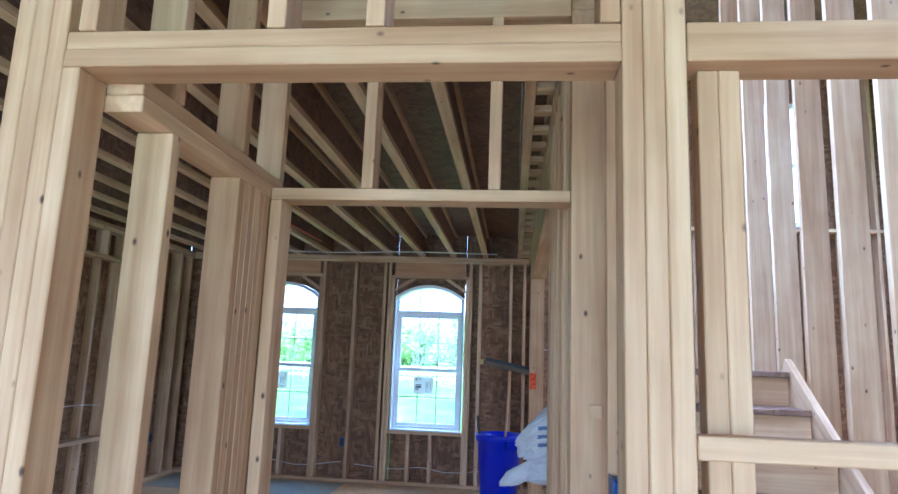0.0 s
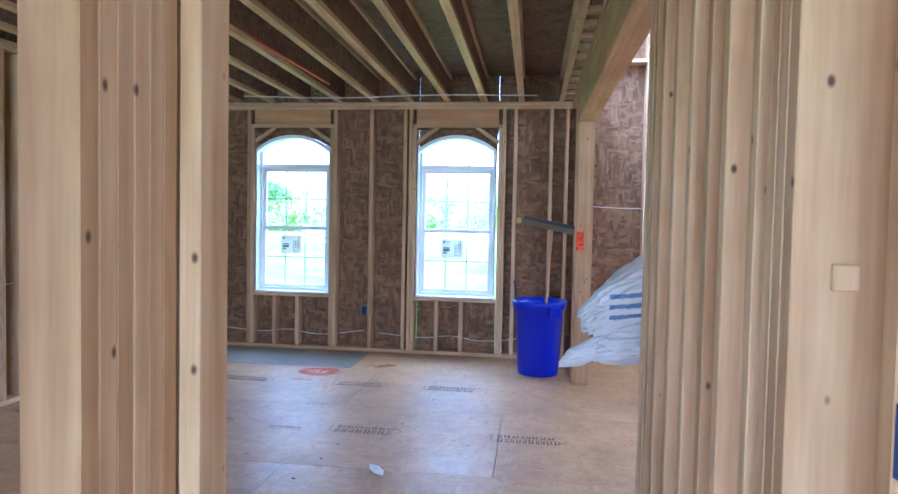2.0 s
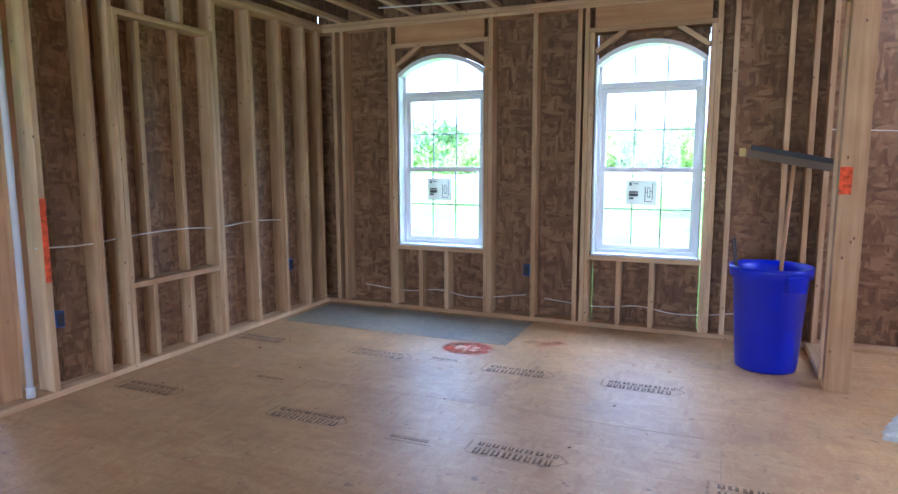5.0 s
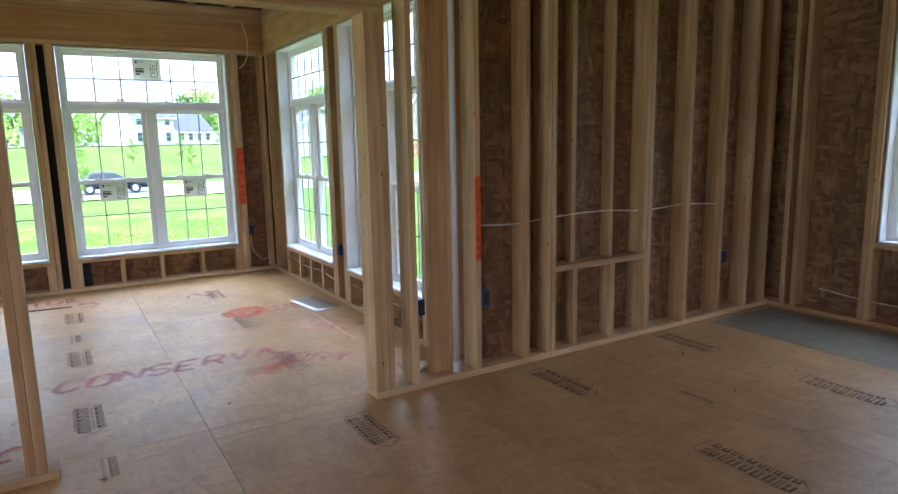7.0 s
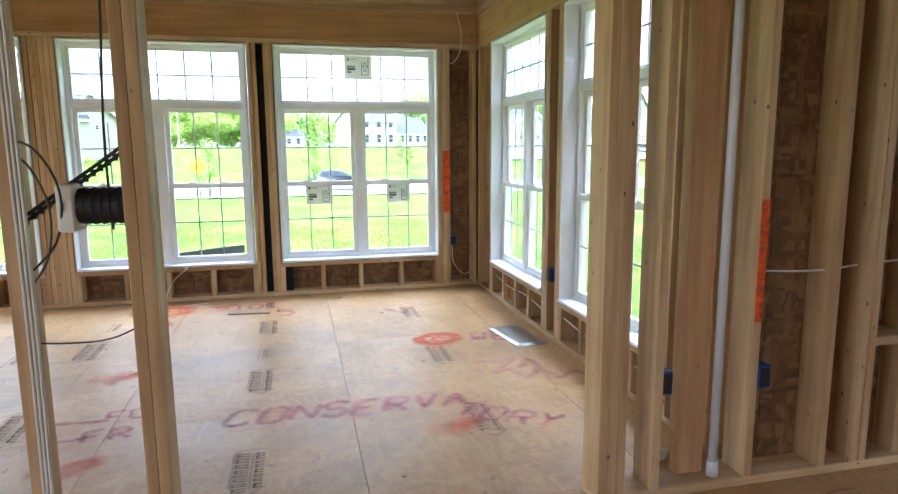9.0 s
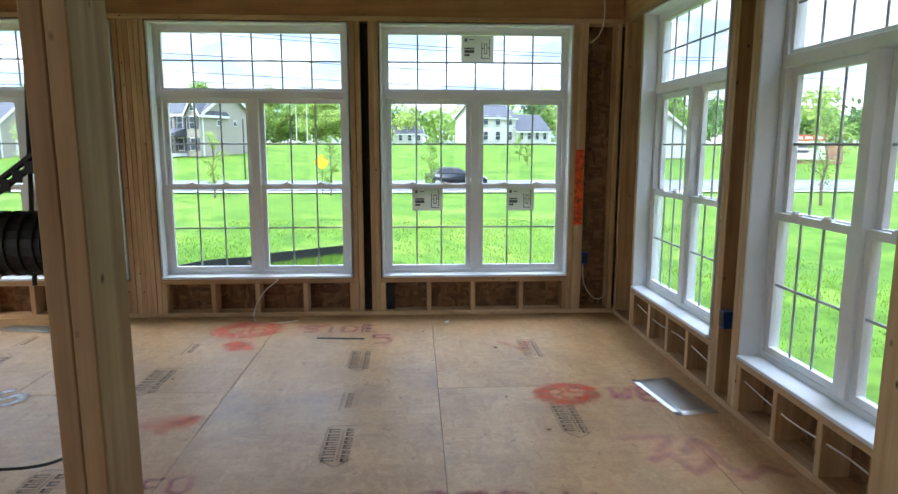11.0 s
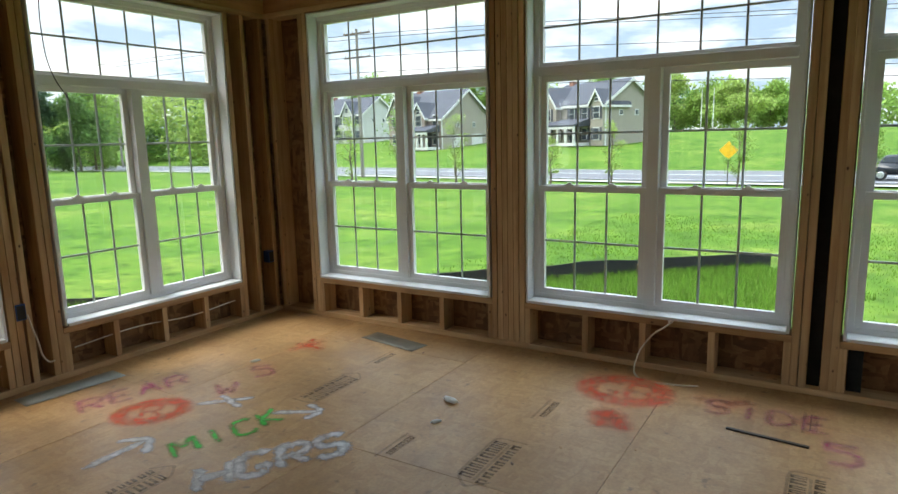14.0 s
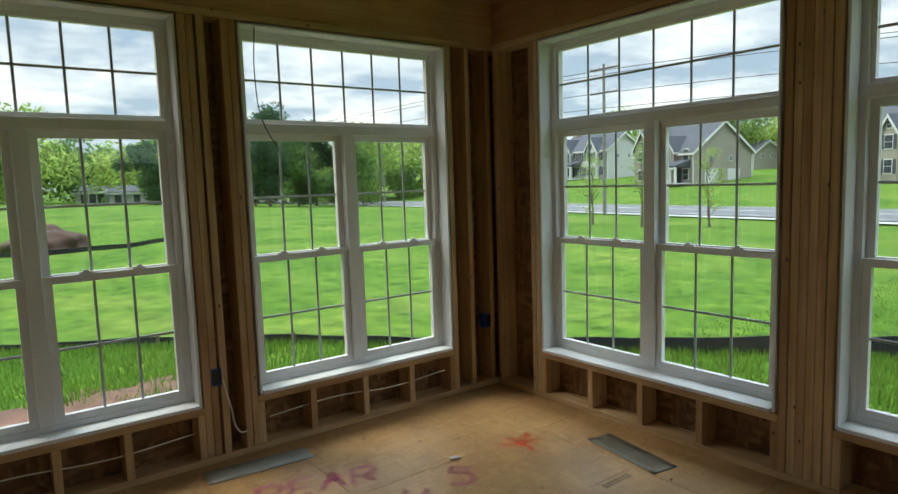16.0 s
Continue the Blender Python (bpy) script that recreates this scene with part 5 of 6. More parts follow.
for i, (dz, dx) in enumerate(((10.9, 0.9), (10.9, -0.9), (9.3, 0.4), (8.2, 0.0), (7.6, 0.0), (6.9, 0.0))):
    z0 = rise(*P1) + dz
    tube("power_line", [(P1[0] + dx, P1[1] - 60, z0 + 0.2), (P1[0] + dx, P1[1], z0), (-55 + dx, 20, z0 - 1.0), (-57 + dx, 62, z0 - 0.3), (-60 + dx, 140, z0)], 0.022, BLACK, label="thin black overhead power line along the road").update_tag()
sg = side_of(641, 43)
sign = thing("road_sign", "yellow diamond warning sign on a post", "road sign", at=(sg[0], sg[1], rise(*sg)))
board("post", sign, (-0.03, 0.03), (-0.03, 0.03), (0, 2.4), STEEL)
YEL = plain("yellow_sign", (0.75, 0.42, 0.02), 0.5)
ob = board("panel", sign, (0.035, 0.05), (-0.38, 0.38), (1.7, 2.46), YEL)
ob.rotation_euler = (radians(45), 0, 0)
for o in [o for o in bpy.data.objects if o.name.startswith("power_line")]:
    tagged(o, category="power line")

# ---- things in the rooms ----
bin_ = thing("rubbish_bin", "tall round blue plastic bin on the subfloor", "bin", at=(-0.13, 7.12, 0.0))
bm = bmesh.new()
prof = [(0.19, 0.0), (0.195, 0.02), (0.232, 0.62), (0.255, 0.63), (0.258, 0.675), (0.262, 0.70), (0.245, 0.70), (0.235, 0.66), (0.215, 0.60), (0.18, 0.03)]
n = 36
rings = []
for r, z in prof:
    rings.append([bm.verts.new((r * (1 - 0.012 * (i % 9 == 0)) * math.cos(2 * math.pi * i / n), r * (1 - 0.012 * (i % 9 == 0)) * math.sin(2 * math.pi * i / n), z)) for i in range(n)])
for a, b in zip(rings, rings[1:]):
    for i in range(n):
        bm.faces.new((a[i], a[(i + 1) % n], b[(i + 1) % n], b[i]))
bm.faces.new(rings[0][::-1])
bm.faces.new(rings[-1])
part("body", bm, BLUEPL, bin_, smooth=True)
for a in (30, 210):
    ob = board("handle", bin_, (-0.06, 0.06), (0.24, 0.285), (0.56, 0.66), BLUEPL)
    ob.matrix_basis = pose(0, 0, 0, 0, 0, a) @ Matrix.Translation(ob.location)

broom = thing("push_broom", "wooden push broom standing head up in the bin", "broom")
bm = bmesh.new()
add_cyl(bm, (-0.10, 7.12, 0.06), (-0.03, 7.16, 1.38), 0.013, 0.013, 10)
part("handle", bm, AMBER[2], broom, smooth=True)
ob = board("head", broom, (-0.32, 0.22), (7.12, 7.19), (1.37, 1.42), plain("worn_broom_wood", (0.14, 0.10, 0.06), 0.7))
ob.rotation_euler = (0, radians(11), 0)
ob = board("bristles", broom, (-0.30, 0.2), (7.13, 7.18), (1.421, 1.455), BLACK)
ob.rotation_euler = (0, radians(11), 0)
ob = board("head_cap", broom, (-0.365, -0.325), (7.115, 7.195), (1.425, 1.48), plain("yellow_cap", (0.5, 0.38, 0.12), 0.6))
bm = bmesh.new()
add_cyl(bm, (-0.30, 7.12, 0.35), (-0.37, 7.10, 0.88), 0.014, 0.014, 8)
tagged(part("pry_bar", bm, STEEL), "dark steel bar leaning in the blue bin", "bar")

bag = thing("bag_stack", "crumpled white film sheet with blue stripes over bundles", "plastic sheet")
for nm, c, size, seed, mat, rot in (("film_upper", (0.80, 6.25, 0.86), (0.66, 0.34, 0.26), 3, WHITEPL, 34), ("film_lower", (0.74, 6.2, 0.47), (0.42, 0.32, 0.20), 8, WHITEPL, 22), ("film_corner", (0.36, 6.1, 0.36), (0.27, 0.07, 0.09), 5, WHITEPL, 28), ("film_foot", (0.98, 6.15, 0.12), (0.13, 0.16, 0.12), 12, WHITEPL, 0)):
    bm = bmesh.new()
    bmesh.ops.create_icosphere(bm, subdivisions=6, radius=1)
    for v in bm.verts:
        p = v.co.copy()
        fold = Vector((p.x * 1.3, p.y * 3.0, p.z * 4.0 + p.x * 1.5))
        k = 1 + 0.16 * noise.noise(p * 1.6 + Vector((seed, 0, 0))) - 0.16 * abs(noise.noise(fold + Vector((0, seed, 0)))) - 0.09 * abs(noise.noise(fold * 2.3 + Vector((seed, 0, 4)))) - 0.04 * abs(noise.noise(p * 12))
        v.co = (p.x * size[0] * k, p.y * size[1] * k, p.z * size[2] * k)
    bmesh.ops.transform(bm, matrix=pose(0, 0, 0, 0, -rot, 0), verts=bm.verts)
    bmesh.ops.translate(bm, vec=c, verts=bm.verts)
    for v in bm.verts:
        v.co.z = max(v.co.z, 0.004)
    ob = part(nm, bm, [mat, STRIPE], bag, smooth=True)
    ob.location, ob.scale = (-0.138, 0.636, 0.609), (0.57, 0.57, 0.57)
    if nm == "film_upper":
        for f in ob.data.polygons:
            q = f.center
            lx = (q.x - 0.62) * 0.93 + (q.z - 0.78) * 0.37
            s_ = (q.z - 0.66) - (q.x - 0.6) * 0.14
            if q.y < 6.1 and q.x > 0.52 and (0.0 < s_ < 0.035 or 0.085 < s_ < 0.12 or 0.17 < s_ < 0.205):
                f.material_index = 1
board("stacked_board", thing("board_bundle", "bundle of boards standing under the white film", "boards"), (0.46, 0.56), (4.08, 4.30), (0.0, 1.12), OSB)

cable = thing("cable_box", "blue cable box hanging on a white cable", "cable box")
board("box", cable, (0.268, 0.332), (1.775, 1.858), (1.108, 1.197), BOXBLUE, bev=0.006)
board("box_lip", cable, (0.263, 0.268), (1.772, 1.858), (1.104, 1.201), BOXBLUE)
board("label", cable, (0.294, 0.324), (1.7725, 1.7745), (1.148, 1.176), CARDW)
for i in range(5):
    board("label_mark", cable, (0.299 + i * 0.0042, 0.301 + i * 0.0042), (1.7705, 1.772), (1.152, 1.172), INK)
tube("cable", [(0.325, 1.81, 1.197), (0.315, 1.835, 1.28), (0.305, 1.848, 1.45), (0.30, 1.850, 1.9), (0.30, 1.850, 2.6)], 0.0055, PVC, cable, "white plastic sheathed cable")
tube("tie_wire", [(0.29, 1.84, 1.36), (0.30, 1.84, 1.33), (0.285, 1.84, 1.31), (0.305, 1.84, 1.29), (0.285, 1.84, 1.26), (0.30, 1.84, 1.24)], 0.0018, STEEL, cable)


def outlet(at, kind, label="dark blue plastic outlet box nailed to a stud"):
    o = thing("outlet_box", label, "outlet box", "outlet boxes on the studs")
    x, y, z = at
    if kind == "W":
        board("box", o, (x - 0.06, x + 0.004), (y, y + 0.055), (z, z + 0.095), BOXBLUE)
        board("recess", o, (x + 0.004, x + 0.006), (y + 0.006, y + 0.049), (z + 0.008, z + 0.087), BLACK)
    else:
        s_ = 1 if kind == "N" else -1
        board("box", o, (x, x + 0.055), tuple(sorted((y - s_ * 0.004, y + s_ * 0.06))), (z, z + 0.095), BOXBLUE)
        board("recess", o, (x + 0.006, x + 0.049), tuple(sorted((y - s_ * 0.006, y - s_ * 0.004))), (z + 0.008, z + 0.087), BLACK)


outlet((XW, 4.852, 0.42), "W")
outlet((XW, 7.09, 0.42), "W")
outlet((-2.03, YN, 0.40), "N")
outlet((XW - 0.03, 4.426, 0.42), "W")
outlet((XC, 4.55, 0.42), "W")
outlet((-6.26, YS, 0.42), "N")
outlet((-6.17, YR, 0.42), "S")
outlet((XC + 0.06, YR, 0.42), "S")
outlet((0.02, YN, 0.42), "N")

pipe = thing("drain_pipe", "grey-white plastic pipe running up between studs", "pipe")
bm = bmesh.new()
add_cyl(bm, (-4.10, 4.70, S), (-4.10, 4.70, 2.8), 0.018, 0.018, 20)
part("pipe", bm, PVC, pipe, smooth=True)
bm = bmesh.new()
add_cyl(bm, (-4.10, 4.70, S), (-4.10, 4.70, 0.10), 0.024, 0.024, 20)
part("coupling", bm, PVC, pipe, smooth=True)

can = thing("cable_spool", "black round housing with white cap on a stud", "housing")
bm = bmesh.new()
add_cyl(bm, (-4.11, 2.41, 1.225), (-4.11, 2.54, 1.225), 0.055, 0.055, 24)
part("body", bm, BLACK, can)
for i in range(5):
    bm = bmesh.new()
    add_cyl(bm, (-4.11, 2.425 + i * 0.024, 1.225), (-4.11, 2.433 + i * 0.024, 1.225), 0.058, 0.058, 24)
    part("rib", bm, BLACK, can)
board("cap", can, (-4.17, -4.05), (2.36, 2.409), (1.15, 1.295), CARDW, bev=0.006)
strap = thing("strap", "black perforated metal strap slanting between studs", "strap")
bm = bmesh.new()
for i in range(14):
    f0, f1 = i / 14, (i + 0.62) / 14
    add_box(bm, (-4.135, -4.132), (2.24 + 0.31 * f0, 2.24 + 0.31 * f0 + 0.016), (1.17 + 0.225 * f0, 1.17 + 0.225 * f0 + 0.022))
add_cyl(bm, (-4.138, 2.235, 1.172), (-4.138, 2.55, 1.40), 0.006, 0.006, 6)
add_cyl(bm, (-4.138, 2.235, 1.19), (-4.138, 2.55, 1.418), 0.006, 0.006, 6)
part("band", bm, BLACK, strap)


def wire(pts, r, mat, label):
    tagged(tube("wire", pts, r, mat, label=label), category="wire")


wire([(XW - 0.05, 4.80, 0.90), (XW - 0.05, 5.16, 0.885), (XW - 0.06, 5.4, 0.90), (XW - 0.05, 5.9, 0.91), (XW - 0.06, 6.3, 0.885), (XW - 0.05, 6.68, 0.90), (XW - 0.05, 7.06, 0.88)], 0.0045, WIREW, "pale cable threaded through the wall studs")
wire([(-4.1, 2.5, 1.15), (-4.16, 2.48, 1.4), (-4.17, 2.50, 1.9), (-4.1, 2.52, 2.6)], 0.004, BLACK, "black cable running up beside a stud")
wire([(-4.09, 2.20, 1.33), (-4.05, 2.26, 1.42), (-4.03, 2.34, 1.38), (-4.06, 2.36, 1.15), (-4.08, 2.24, 1.0)], 0.0035, BLACK, "loop of black cable hanging beside a stud")
wire([(-4.09, 2.20, 1.30), (-4.06, 2.25, 1.38), (-4.05, 2.31, 1.33), (-4.06, 2.33, 1.1), (-4.08, 2.24, 0.95)], 0.0035, STEEL, "loop of grey cable hanging beside a stud")
for k in range(3):
    wire([(-4.03 + 0.006 * k, 2.252 + 0.012 * k, 0.06), (-4.04, 2.255 + 0.012 * k, 0.8), (-4.045, 2.254 + 0.012 * k, 1.6), (-4.05, 2.256 + 0.012 * k, 2.6)], 0.006, WIREY, "pale sheathed cable stapled to a stud")
wire([(-4.1, 2.25, 0.80), (-4.13, 2.34, 0.785), (-4.13, 2.45, 0.79), (-4.1, 2.545, 0.83)], 0.003, BLACK, "black cable strung between two studs")
wire([(XC - 0.01, 2.06, 0.31), (XC + 0.05, 2.03, 0.29), (XC + 0.04, 1.95, 0.22), (XC + 0.1, 1.88, 0.08), (XC + 0.16, 1.9, 0.006), (XC + 0.2, 2.1, 0.006), (XC + 0.16, 2.24, 0.007)], 0.005, WIREW, "white cable curling from the sill to the floor")
bm = bmesh.new()
bmesh.ops.create_icosphere(bm, subdivisions=2, radius=0.016, matrix=Matrix.Translation((XC + 0.01, 2.05, 0.315)))
tagged(part("wire_knot", bm, WIREW), "small knotted end of the white cable", "wire")
wire([(XC + 0.012, 4.62, 2.66), (XC + 0.03, 4.66, 2.45), (XC + 0.05, 4.62, 2.25), (XC + 0.06, 4.55, 2.18)], 0.005, WIREW, "white cable end hanging from the header")
wire([(XC - 0.05, 4.57, 0.45), (XC + 0.03, 4.6, 0.2), (XC + 0.02, 4.72, 0.13), (XC - 0.03, 4.76, 0.3)], 0.0045, WIREW, "loose white cable below the outlet box")
wire([(-6.47, YR - 0.01, 2.33), (-6.46, YR - 0.02, 2.05), (-6.49, YR - 0.02, 1.82), (-6.57, YR - 0.01, 1.66)], 0.003, BLACK, "thin black cable hanging over the window")
wire([(-6.17, YR + 0.01, 0.45), (-6.2, YR + 0.02, 0.3), (-6.24, YR + 0.03, 0.15), (-6.28, YR + 0.02, 0.14)], 0.005, WIREW, "white cable below the outlet box")
for fx, yf in ((-7.0, YS + 0.03), (-5.4, YS + 0.03)):
    wire([(fx - 0.62, yf, 0.2), (fx - 0.2, yf, 0.17), (fx + 0.2, yf, 0.19), (fx + 0.6, yf, 0.16)], 0.004, WIREW, "pale cable threaded through the short studs")
for fx in (-7.05, -5.4):
    wire([(fx - 0.62, YR - 0.03, 0.18), (fx - 0.2, YR - 0.03, 0.16), (fx + 0.2, YR - 0.03, 0.19), (fx + 0.62, YR - 0.03, 0.17)], 0.004, WIREW, "pale cable threaded through the short studs")
for a, b in ARCH:
    wire([(a - 0.4, YN + 0.05, 0.2), (a + 0.1, YN + 0.05, 0.17), (a + 0.4, YN + 0.05, 0.2), (a + 0.7, YN + 0.05, 0.16), (b + 0.4, YN + 0.05, 0.22)], 0.004, WIREW, "pale cable threaded below the window sill")
wire([(-3.2, 7.3, PL - 0.01), (-2.2, 7.32, PL - 0.03), (-1.2, 7.3, PL - 0.01), (-0.2, 7.3, PL - 0.02)], 0.006, WIREW, "pale cable strung under the joists")
tube_ = tube("sprinkler_pipe", [(-2.4, 3.0, PL + 0.06), (-2.3, 5.0, PL + 0.05), (-2.2, 7.0, PL + 0.05)], 0.014, plain("red_orange_pipe", (0.45, 0.07, 0.03), 0.45))
tagged(tube_, "thin red-orange pipe between the joists", "pipe")
wire([(0.2, YN + 0.03, 1.62), (0.9, YN + 0.03, 1.60), (1.4, YN + 0.03, 1.63)], 0.004, WIREW, "pale cable across the tall wall")


def mark_upright(x, y, z, label):
    ob = board("paint_mark", None, x, y, z, PAINT_V, bev=0)
    tagged(ob, label, "paint mark")


mark_upright((XW + 0.001, XW + 0.0025), (4.813, 4.849), (0.70, 1.19), "orange sprayed stripe on a stud face")
mark_upright((XC + 0.001, XC + 0.0025), (4.473, 4.545), (0.75, 1.36), "orange sprayed stripe on a stud face")
mark_upright((0.95, 0.987), (YN - 0.0025, YN - 0.001), (0.72, 1.0), "orange sprayed mark on a stud face")
mark_upright((0.171, 0.235), (6.7165, 6.718), (1.2, 1.36), "orange sprayed mark on the post")

# labels on the window panes: a dark block of print and a line drawing of a window
PRINT = [(0.10, 0.40, 0.34, 0.46), (0.10, 0.40, 0.49, 0.55), (0.10, 0.26, 0.22, 0.30), (0.10, 0.18, 0.78, 0.9), (0.24, 0.40, 0.84, 0.87), (0.62, 0.645, 0.12, 0.74), (0.86, 0.885, 0.2, 0.9), (0.70, 0.72, 0.3, 0.7), (0.78, 0.80, 0.3, 0.7), (0.62, 0.72, 0.50, 0.53), (0.78, 0.88, 0.52, 0.55), (0.64, 0.88, 0.12, 0.15), (0.70, 0.80, 0.3, 0.33), (0.70, 0.80, 0.68, 0.71)]
def sticker(y, z, w, h):
    s_ = thing("window_label", "paper maker's label with dark print on the pane", "label", "labels on the panes")
    x = XC - 0.10 if z < 1.5 else XC - 0.115
    board("sheet", s_, (x - 0.001, x + 0.0005), (y, y + w), (z, z + h), PAPER, bev=0)
    for f0, f1, g0, g1 in PRINT:
        board("print_bar", s_, (x + 0.0008, x + 0.0018), (y + f0 * w, y + f1 * w), (z + g0 * h, z + g1 * h), INK, bev=0)


sticker(3.15, 0.86, 0.25, 0.185)
sticker(3.93, 0.86, 0.23, 0.185)
sticker(3.55, 2.055, 0.26, 0.20)
for a, b in ARCH:
    s_ = thing("window_label", "paper maker's label with dark print on the pane", "label", "labels on the panes")
    yy = YN + 0.105
    x0 = a + 0.26
    board("sheet", s_, (x0, x0 + 0.24), (yy, yy + 0.0015), (1.04, 1.24), PAPER, bev=0)
    for f0, f1, g0, g1 in PRINT:
        board("print_bar", s_, (x0 + f0 * 0.24, x0 + f1 * 0.24), (yy - 0.0015, yy - 0.0005), (1.04 + g0 * 0.2, 1.04 + g1 * 0.2), INK, bev=0)

# metal flashing sheets and litter
DULL = plain("dull_grey_flashing", (0.34, 0.35, 0.31), 0.55, 0.2, 0.15, 8)
DAMPT = plain("dirty_tin", (0.17, 0.15, 0.11), 0.4, 0.3, 0.25, 8)
for (x, y, rz, w, d) in ((-6.32, 4.62, 8, 0.52, 0.24), (-6.28, -0.93, -5, 0.55, 0.16), (-7.85, 0.25, 80, 0.5, 0.16)):
    bm = bmesh.new()
    bmesh.ops.create_grid(bm, x_segments=10, y_segments=4, size=0.5)
    for v in bm.verts:
        v.co = (v.co.x * w, v.co.y * d, 0.004 + 0.003 * abs(noise.noise((v.co.x * 4, v.co.y * 4, x))))
    r = bmesh.ops.extrude_face_region(bm, geom=bm.faces[:])["geom"]
    bmesh.ops.translate(bm, vec=(0, 0, -0.002), verts=[g for g in r if isinstance(g, bmesh.types.BMVert)])
    bmesh.ops.recalc_face_normals(bm, faces=bm.faces)
    ob = part("metal_sheet", bm, METAL if y > 4 else (DULL if y < 0 else DAMPT), smooth=True)
    ob.matrix_basis = pose(x, y, 0, 0, 0, rz)
    tagged(ob, "bright galvanised metal sheet lying on the subfloor" if y > 4 else "dull grey metal sheet lying on the subfloor", "metal sheet")
rl = random.Random(77)
spots = [(-7.15, 1.14, 0.09), (-7.88, 3.42, 0.05), (-1.05, 4.45, 0.12), (-0.6, 5.0, 0.04), (-1.9, 4.3, 0.04), (-7.1, -0.3, 0.06), (-6.9, 1.2, 0.05), (-4.35, 4.60, 0.14)] + [(rl.uniform(-7.8, -0.3), rl.uniform(0.2, 4.4), rl.uniform(0.012, 0.03)) for _ in range(60)] + [(rl.uniform(-3.7, -0.3), rl.uniform(4.4, 7.3), rl.uniform(0.012, 0.03)) for _ in range(30)]
for i, (x, y, s_) in enumerate(spots):
    if XW - D - 0.05 < x < XW + 0.05 and i != 7:
        continue
    bm = bmesh.new()
    bmesh.ops.create_icosphere(bm, subdivisions=1, radius=s_ * 0.6)
    for v in bm.verts:
        v.co = (v.co.x * rl.uniform(0.7, 1.3), v.co.y * 0.45 * rl.uniform(0.6, 1.4), v.co.z * 0.3)
    bmesh.ops.translate(bm, vec=(0, 0, s_ * 0.17), verts=bm.verts)
    small = i > 7
    ob = part("litter", bm, (AMBER[0] if i % 3 else DECK) if small else CARDW)
    ob.matrix_basis = pose(x, y, 0, 0, 0, rl.uniform(0, 180))
    tagged(ob, "small wood scrap on the subfloor" if small else "crumpled scrap of white paper on the subfloor", "litter")
ob = board("thin_batten", None, (-7.50, -7.48), (2.45, 2.80), (0.0, 0.008), STEEL)
ob.rotation_euler = (0, 0, radians(-6))
tagged(ob, "thin dark batten lying on the subfloor", "batten")
bm = bmesh.new()
add_box(bm, (-3.98, -1.92), (6.90, 7.66), (0.001, 0.003))
tagged(part("damp_patch", bm, PATCHM), "large grey-green patch on the subfloor", "floor patch")

# ---- black stamps on the floor boards: frame and unreadable lines ----
def stamp(x, y, w, h, rz=0.0, small=False):
    s_ = strokes("stamp", ([[(-w / 2, -h / 2), (w / 2, -h / 2)]] if small else [[(-w / 2, h / 2), (-w / 2, -h / 2), (w / 2 - h / 2, -h / 2), (w / 2, 0), (w / 2 - h / 2, h / 2)], [(-w * 0.4, h * 0.05), (w * 0.36, h * 0.05)]]), 0.008, STAMP, pose(x, y, 0.0022, 0, 0, rz), "black ink stamp of frame and unreadable lines", "floor stamp")
    bm = bmesh.new()
    rnd = random.Random(int(x * 97 + y * 31))
    for zz, hh in ((-0.24, 0.40), (0.27, 0.26)) if not small else ((0.1, 0.5),):
        u = -w * 0.42
        while u < w * 0.34:
            d = h * rnd.uniform(0.16, 0.3)
            for k in range(2):
                add_box(bm, (u + k * d * 0.6, u + k * d * 0.6 + d * 0.33), (h * (zz - hh / 2), h * (zz + hh / 2)), (0.0, 0.0006))
            add_box(bm, (u, u + d * 0.9), (h * (zz - hh / 2), h * (zz - hh / 2 + 0.09)), (0.0, 0.0006))
            u += d * 1.3
    part("print", bm, STAMP, s_)


for x in (-3.67, -2.5, -1.3, -0.2):
    stamp(x, 5.17, 0.5, 0.15)
for x in (-3.75, -2.7, -1.65, -0.85):
    stamp(x, 6.35, 0.5, 0.15)
for x in (-3.73, -2.4, -1.2):
    stamp(x, 3.98, 0.42, 0.15)
for x in (-4.67, -5.80, -7.01):
    stamp(x, 2.81, 0.42, 0.15)
for x in (-6.68, -5.4):
    stamp(x, 1.62, 0.45, 0.16)
for x in (-6.03, -7.19, -4.95):
    stamp(x, 3.97, 0.42, 0.14)
for x in (-7.02, -5.75):
    stamp(x, 0.42, 0.48, 0.15, 180)
for x, y in ((-6.33, 2.80), (-7.3, 1.63), (-7.53, 0.40), (-1.85, 5.12), (-7.75, 2.8), (-2.2, 6.4), (-4.03, 2.86), (-6.61, 1.18), (-0.5, 4.1), (-3.1, 5.6)):
    stamp(x, y, 0.26, 0.07, 0, True)


# ---- sprayed writing on the floor ----
def on_floor(x, y, rz, z=0.0032):
    return pose(x, y, z, 0, 0, rz)


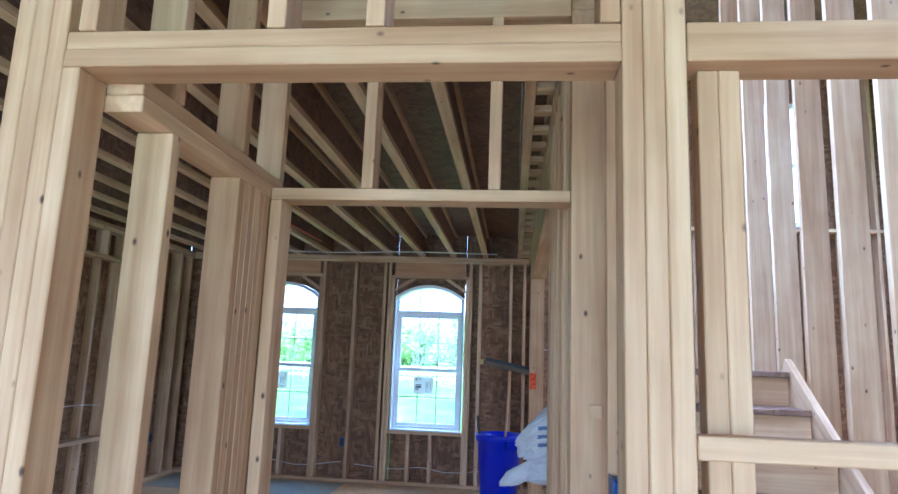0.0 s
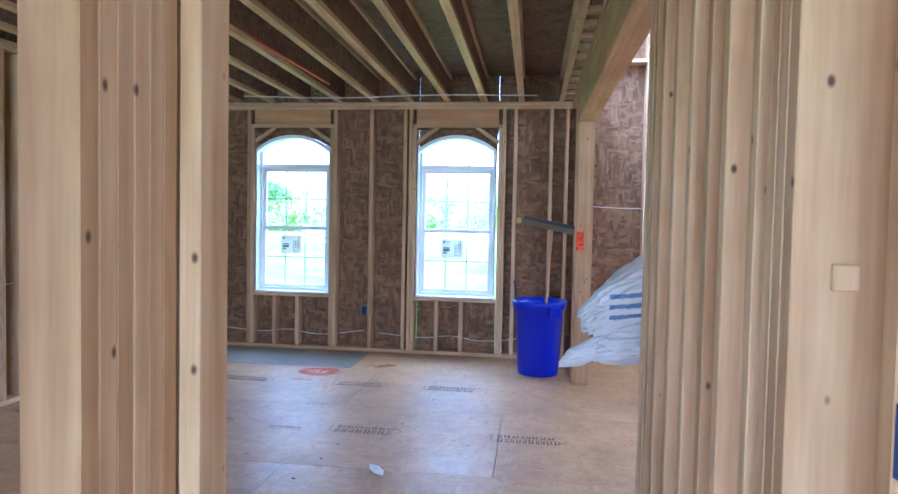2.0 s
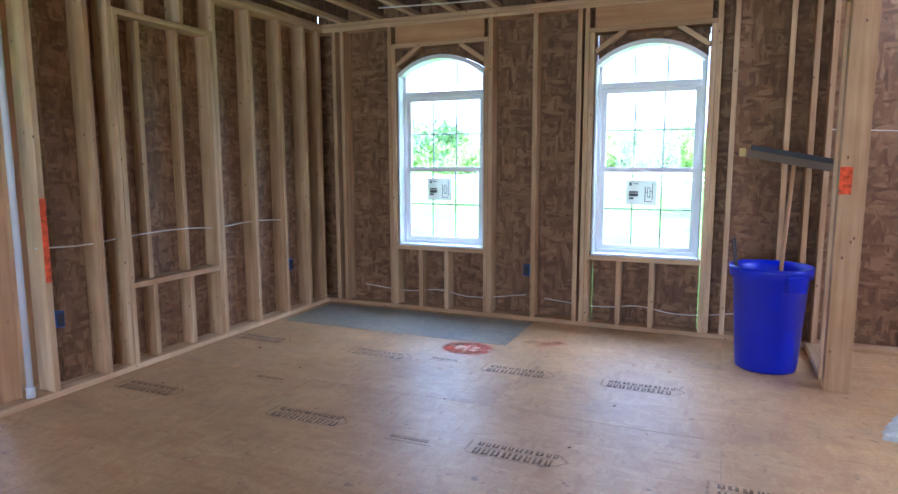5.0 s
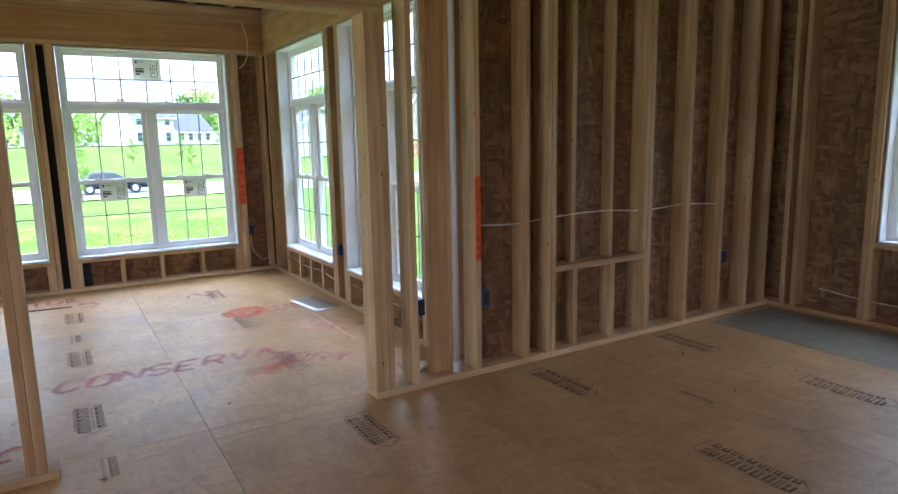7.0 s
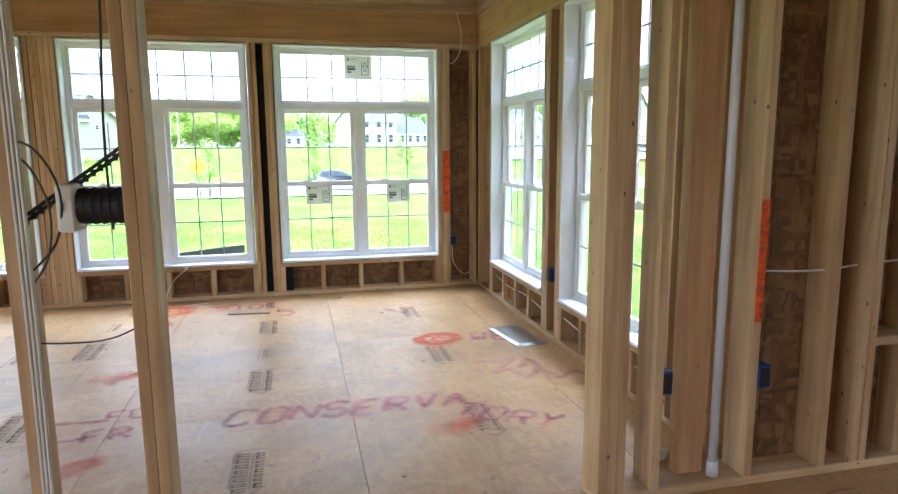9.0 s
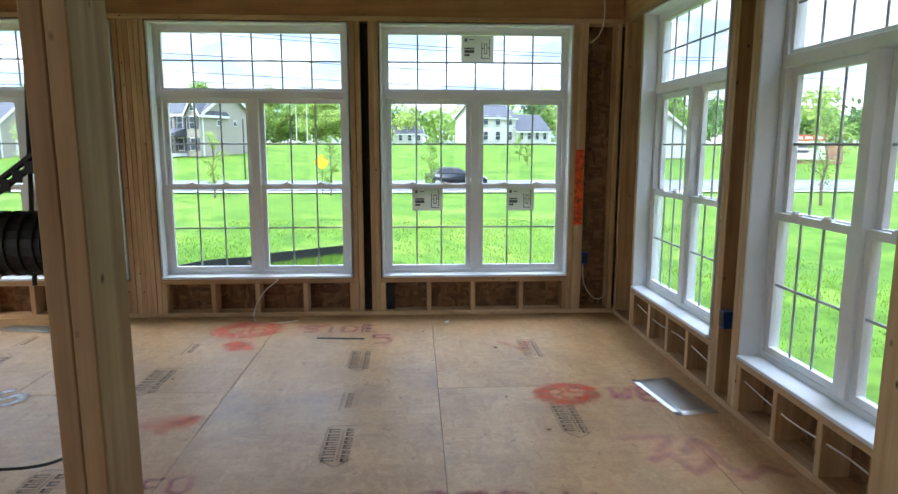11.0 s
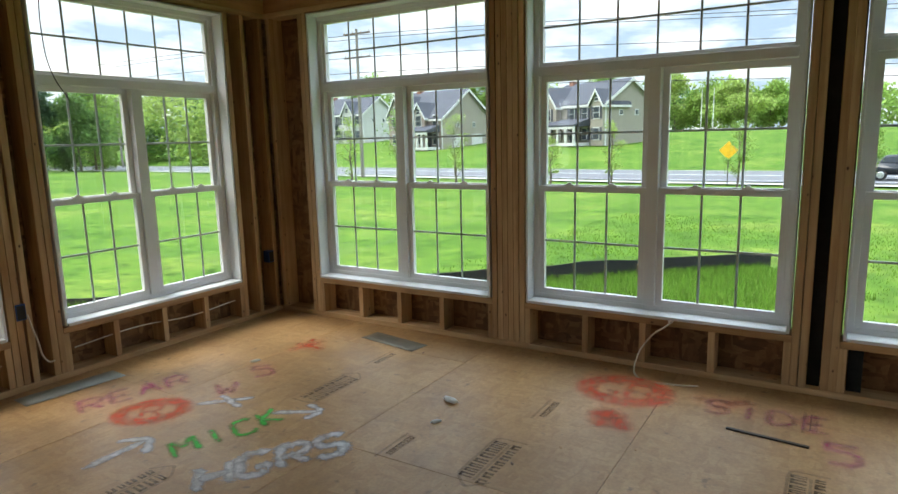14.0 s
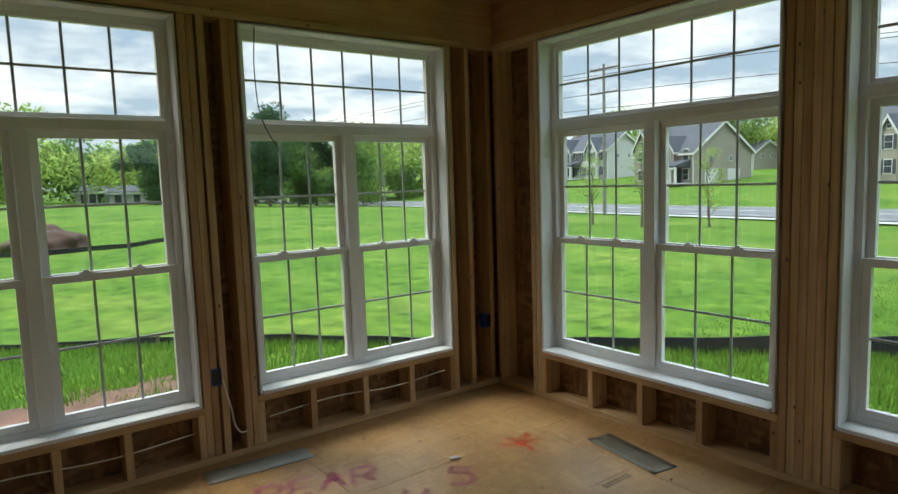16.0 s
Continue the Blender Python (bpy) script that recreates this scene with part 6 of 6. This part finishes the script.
letters("floor_writing", "CONSERVA", 0.19, PAINT_P, on_floor(-5.26, 3.28, 88), "large magenta hand lettering on the subfloor", slant=0.25)
letters("floor_writing", "TORY", 0.17, PAINT_P, on_floor(-4.97, 4.08, 58), "large magenta hand lettering on the subfloor", slant=0.2)
letters("floor_writing", "FO", 0.13, PAINT_P, on_floor(-5.46, 2.14, 96), "small magenta hand lettering on the subfloor")
letters("floor_writing", "FRT", 0.14, PAINT_P, on_floor(-5.23, 2.16, 98), "small magenta hand lettering on the subfloor")
strokes("paint_line", [[(0, 0), (0.31, -0.03)], [(0.05, -0.24), (0.25, -0.22)]], 0.03, PAINT_P, on_floor(-5.42, 1.76, 92), "magenta underlines on the subfloor")
letters("floor_writing", "SIDE", 0.17, PAINT_P, on_floor(-7.74, 2.60, 90), "magenta hand lettering beside the wall")
letters("floor_writing", "5", 0.19, PAINT_P, on_floor(-7.46, 2.93, 92), "magenta hand-drawn number on the subfloor")
for (x, y, r, txt, rz) in ((-7.74, 1.90, 0.24, "GB", 92), (-6.38, 4.03, 0.17, "RS", 100), (-6.30, -0.20, 0.18, "R", 140), (-2.16, 6.72, 0.17, "GB", 0)):
    strokes("paint_ring", [ring(r), ring(r * 0.84, 12, 0.7)], 0.06, PAINT_O, on_floor(x, y, rz), "orange sprayed ring on the subfloor", seed=int(r * 1000))
    letters("floor_writing", txt, r * 0.85, PAINT_O, on_floor(x, y, rz, 0.0046), "orange sprayed letters inside a ring")
strokes("paint_arrow", [[(-0.11, 0.02), (0.10, 0.03)], [(0.0, 0.12), (-0.02, -0.14)], [(0.03, 0.02), (0.12, -0.12)]], 0.09, PAINT_O, on_floor(-7.36, 1.92, 92), "orange sprayed arrow on the subfloor")
strokes("paint_cross", [[(-0.12, -0.1), (0.1, 0.1)], [(0.12, -0.08), (-0.1, 0.06)], [(0, 0), (0, 0.16)]], 0.05, PAINT_O, on_floor(-7.50, -0.22, 120), "orange sprayed cross on the subfloor")
strokes("paint_tick", [[(-0.16, 0.1), (0.0, -0.12), (0.05, 0.1)]], 0.05, PAINT_F, on_floor(-7.28, 3.92, 92), "faded orange sprayed tick on the subfloor")
for x, y, rz, wd in ((-6.07, 1.93, 92, 0.11), (-4.88, 3.80, 92, 0.09), (-1.66, 7.05, 0, 0.07), (-4.88, 2.02, 92, 0.09), (-7.8, 2.40, 92, 0.06)):
    strokes("paint_blot", [[(-0.17, 0), (0.17, 0.05)], [(-0.05, -0.1), (0.12, 0.1)]], wd, PAINT_F, on_floor(x, y, rz), "faded orange sprayed patch on the subfloor")
letters("floor_writing", "WB", 0.19, PAINT_P, on_floor(-6.36, 4.42, 80), "magenta hand lettering on the subfloor")
strokes("floor_scrawl", [[(-0.2, 0), (0.1, 0.1), (0.0, -0.1)], [(0.12, -0.1), (0.2, 0.1), (0.28, -0.1)]], 0.05, PAINT_PF, on_floor(-5.75, 4.3, 75), "magenta scrawl on the subfloor")
strokes("floor_scrawl", [[(-0.3, 0), (-0.2, 0.1), (-0.1, -0.08), (0, 0.1), (0.1, -0.08), (0.2, 0.06), (0.3, -0.02)]], 0.05, PAINT_PF, on_floor(-5.5, 4.5, 75), "magenta scrawl on the subfloor")
letters("floor_writing", "REAR", 0.18, PAINT_P, on_floor(-6.40, -0.53, 166), "magenta hand lettering on the subfloor", slant=0.2)
letters("floor_writing", "W", 0.18, PAINT_P, on_floor(-6.71, -0.10, 140), "magenta hand lettering on the subfloor")
letters("floor_writing", "5", 0.18, PAINT_P, on_floor(-7.01, -0.13, 140), "magenta hand lettering on the subfloor")
strokes("paint_arrow", [[(-0.13, -0.16), (0.10, 0.08)], [(-0.05, 0.09), (0.10, 0.08), (0.11, -0.08)]], 0.045, PAINT_W, on_floor(-5.97, 0.07, 135), "white sprayed arrow on the subfloor")
strokes("paint_cross", [[(-0.17, 0.0), (0.14, 0.02)], [(-0.05, 0.10), (0.08, -0.1)]], 0.04, PAINT_W, on_floor(-6.58, 0.06, 130), "white sprayed cross on the subfloor")
letters("floor_writing", "MICK", 0.17, PAINT_G, on_floor(-6.32, 0.36, 166), "green sprayed lettering on the subfloor", slant=0.2)
letters("floor_writing", "HGRS", 0.20, PAINT_W, on_floor(-6.22, 0.76, 150), "white sprayed letters on the subfloor", slant=0.25, fat=0.27)
strokes("paint_arrow", [[(-0.14, 0.0), (0.13, 0.0), (0.04, 0.10)], [(0.13, 0.0), (0.05, -0.09)]], 0.04, PAINT_W, on_floor(-6.66, 0.50, 122), "white sprayed arrow on the subfloor")
letters("floor_writing", "JC", 0.15, PAINT_O, on_floor(-4.45, 2.39, 66), "orange sprayed letters beside the partition", slant=0.2)
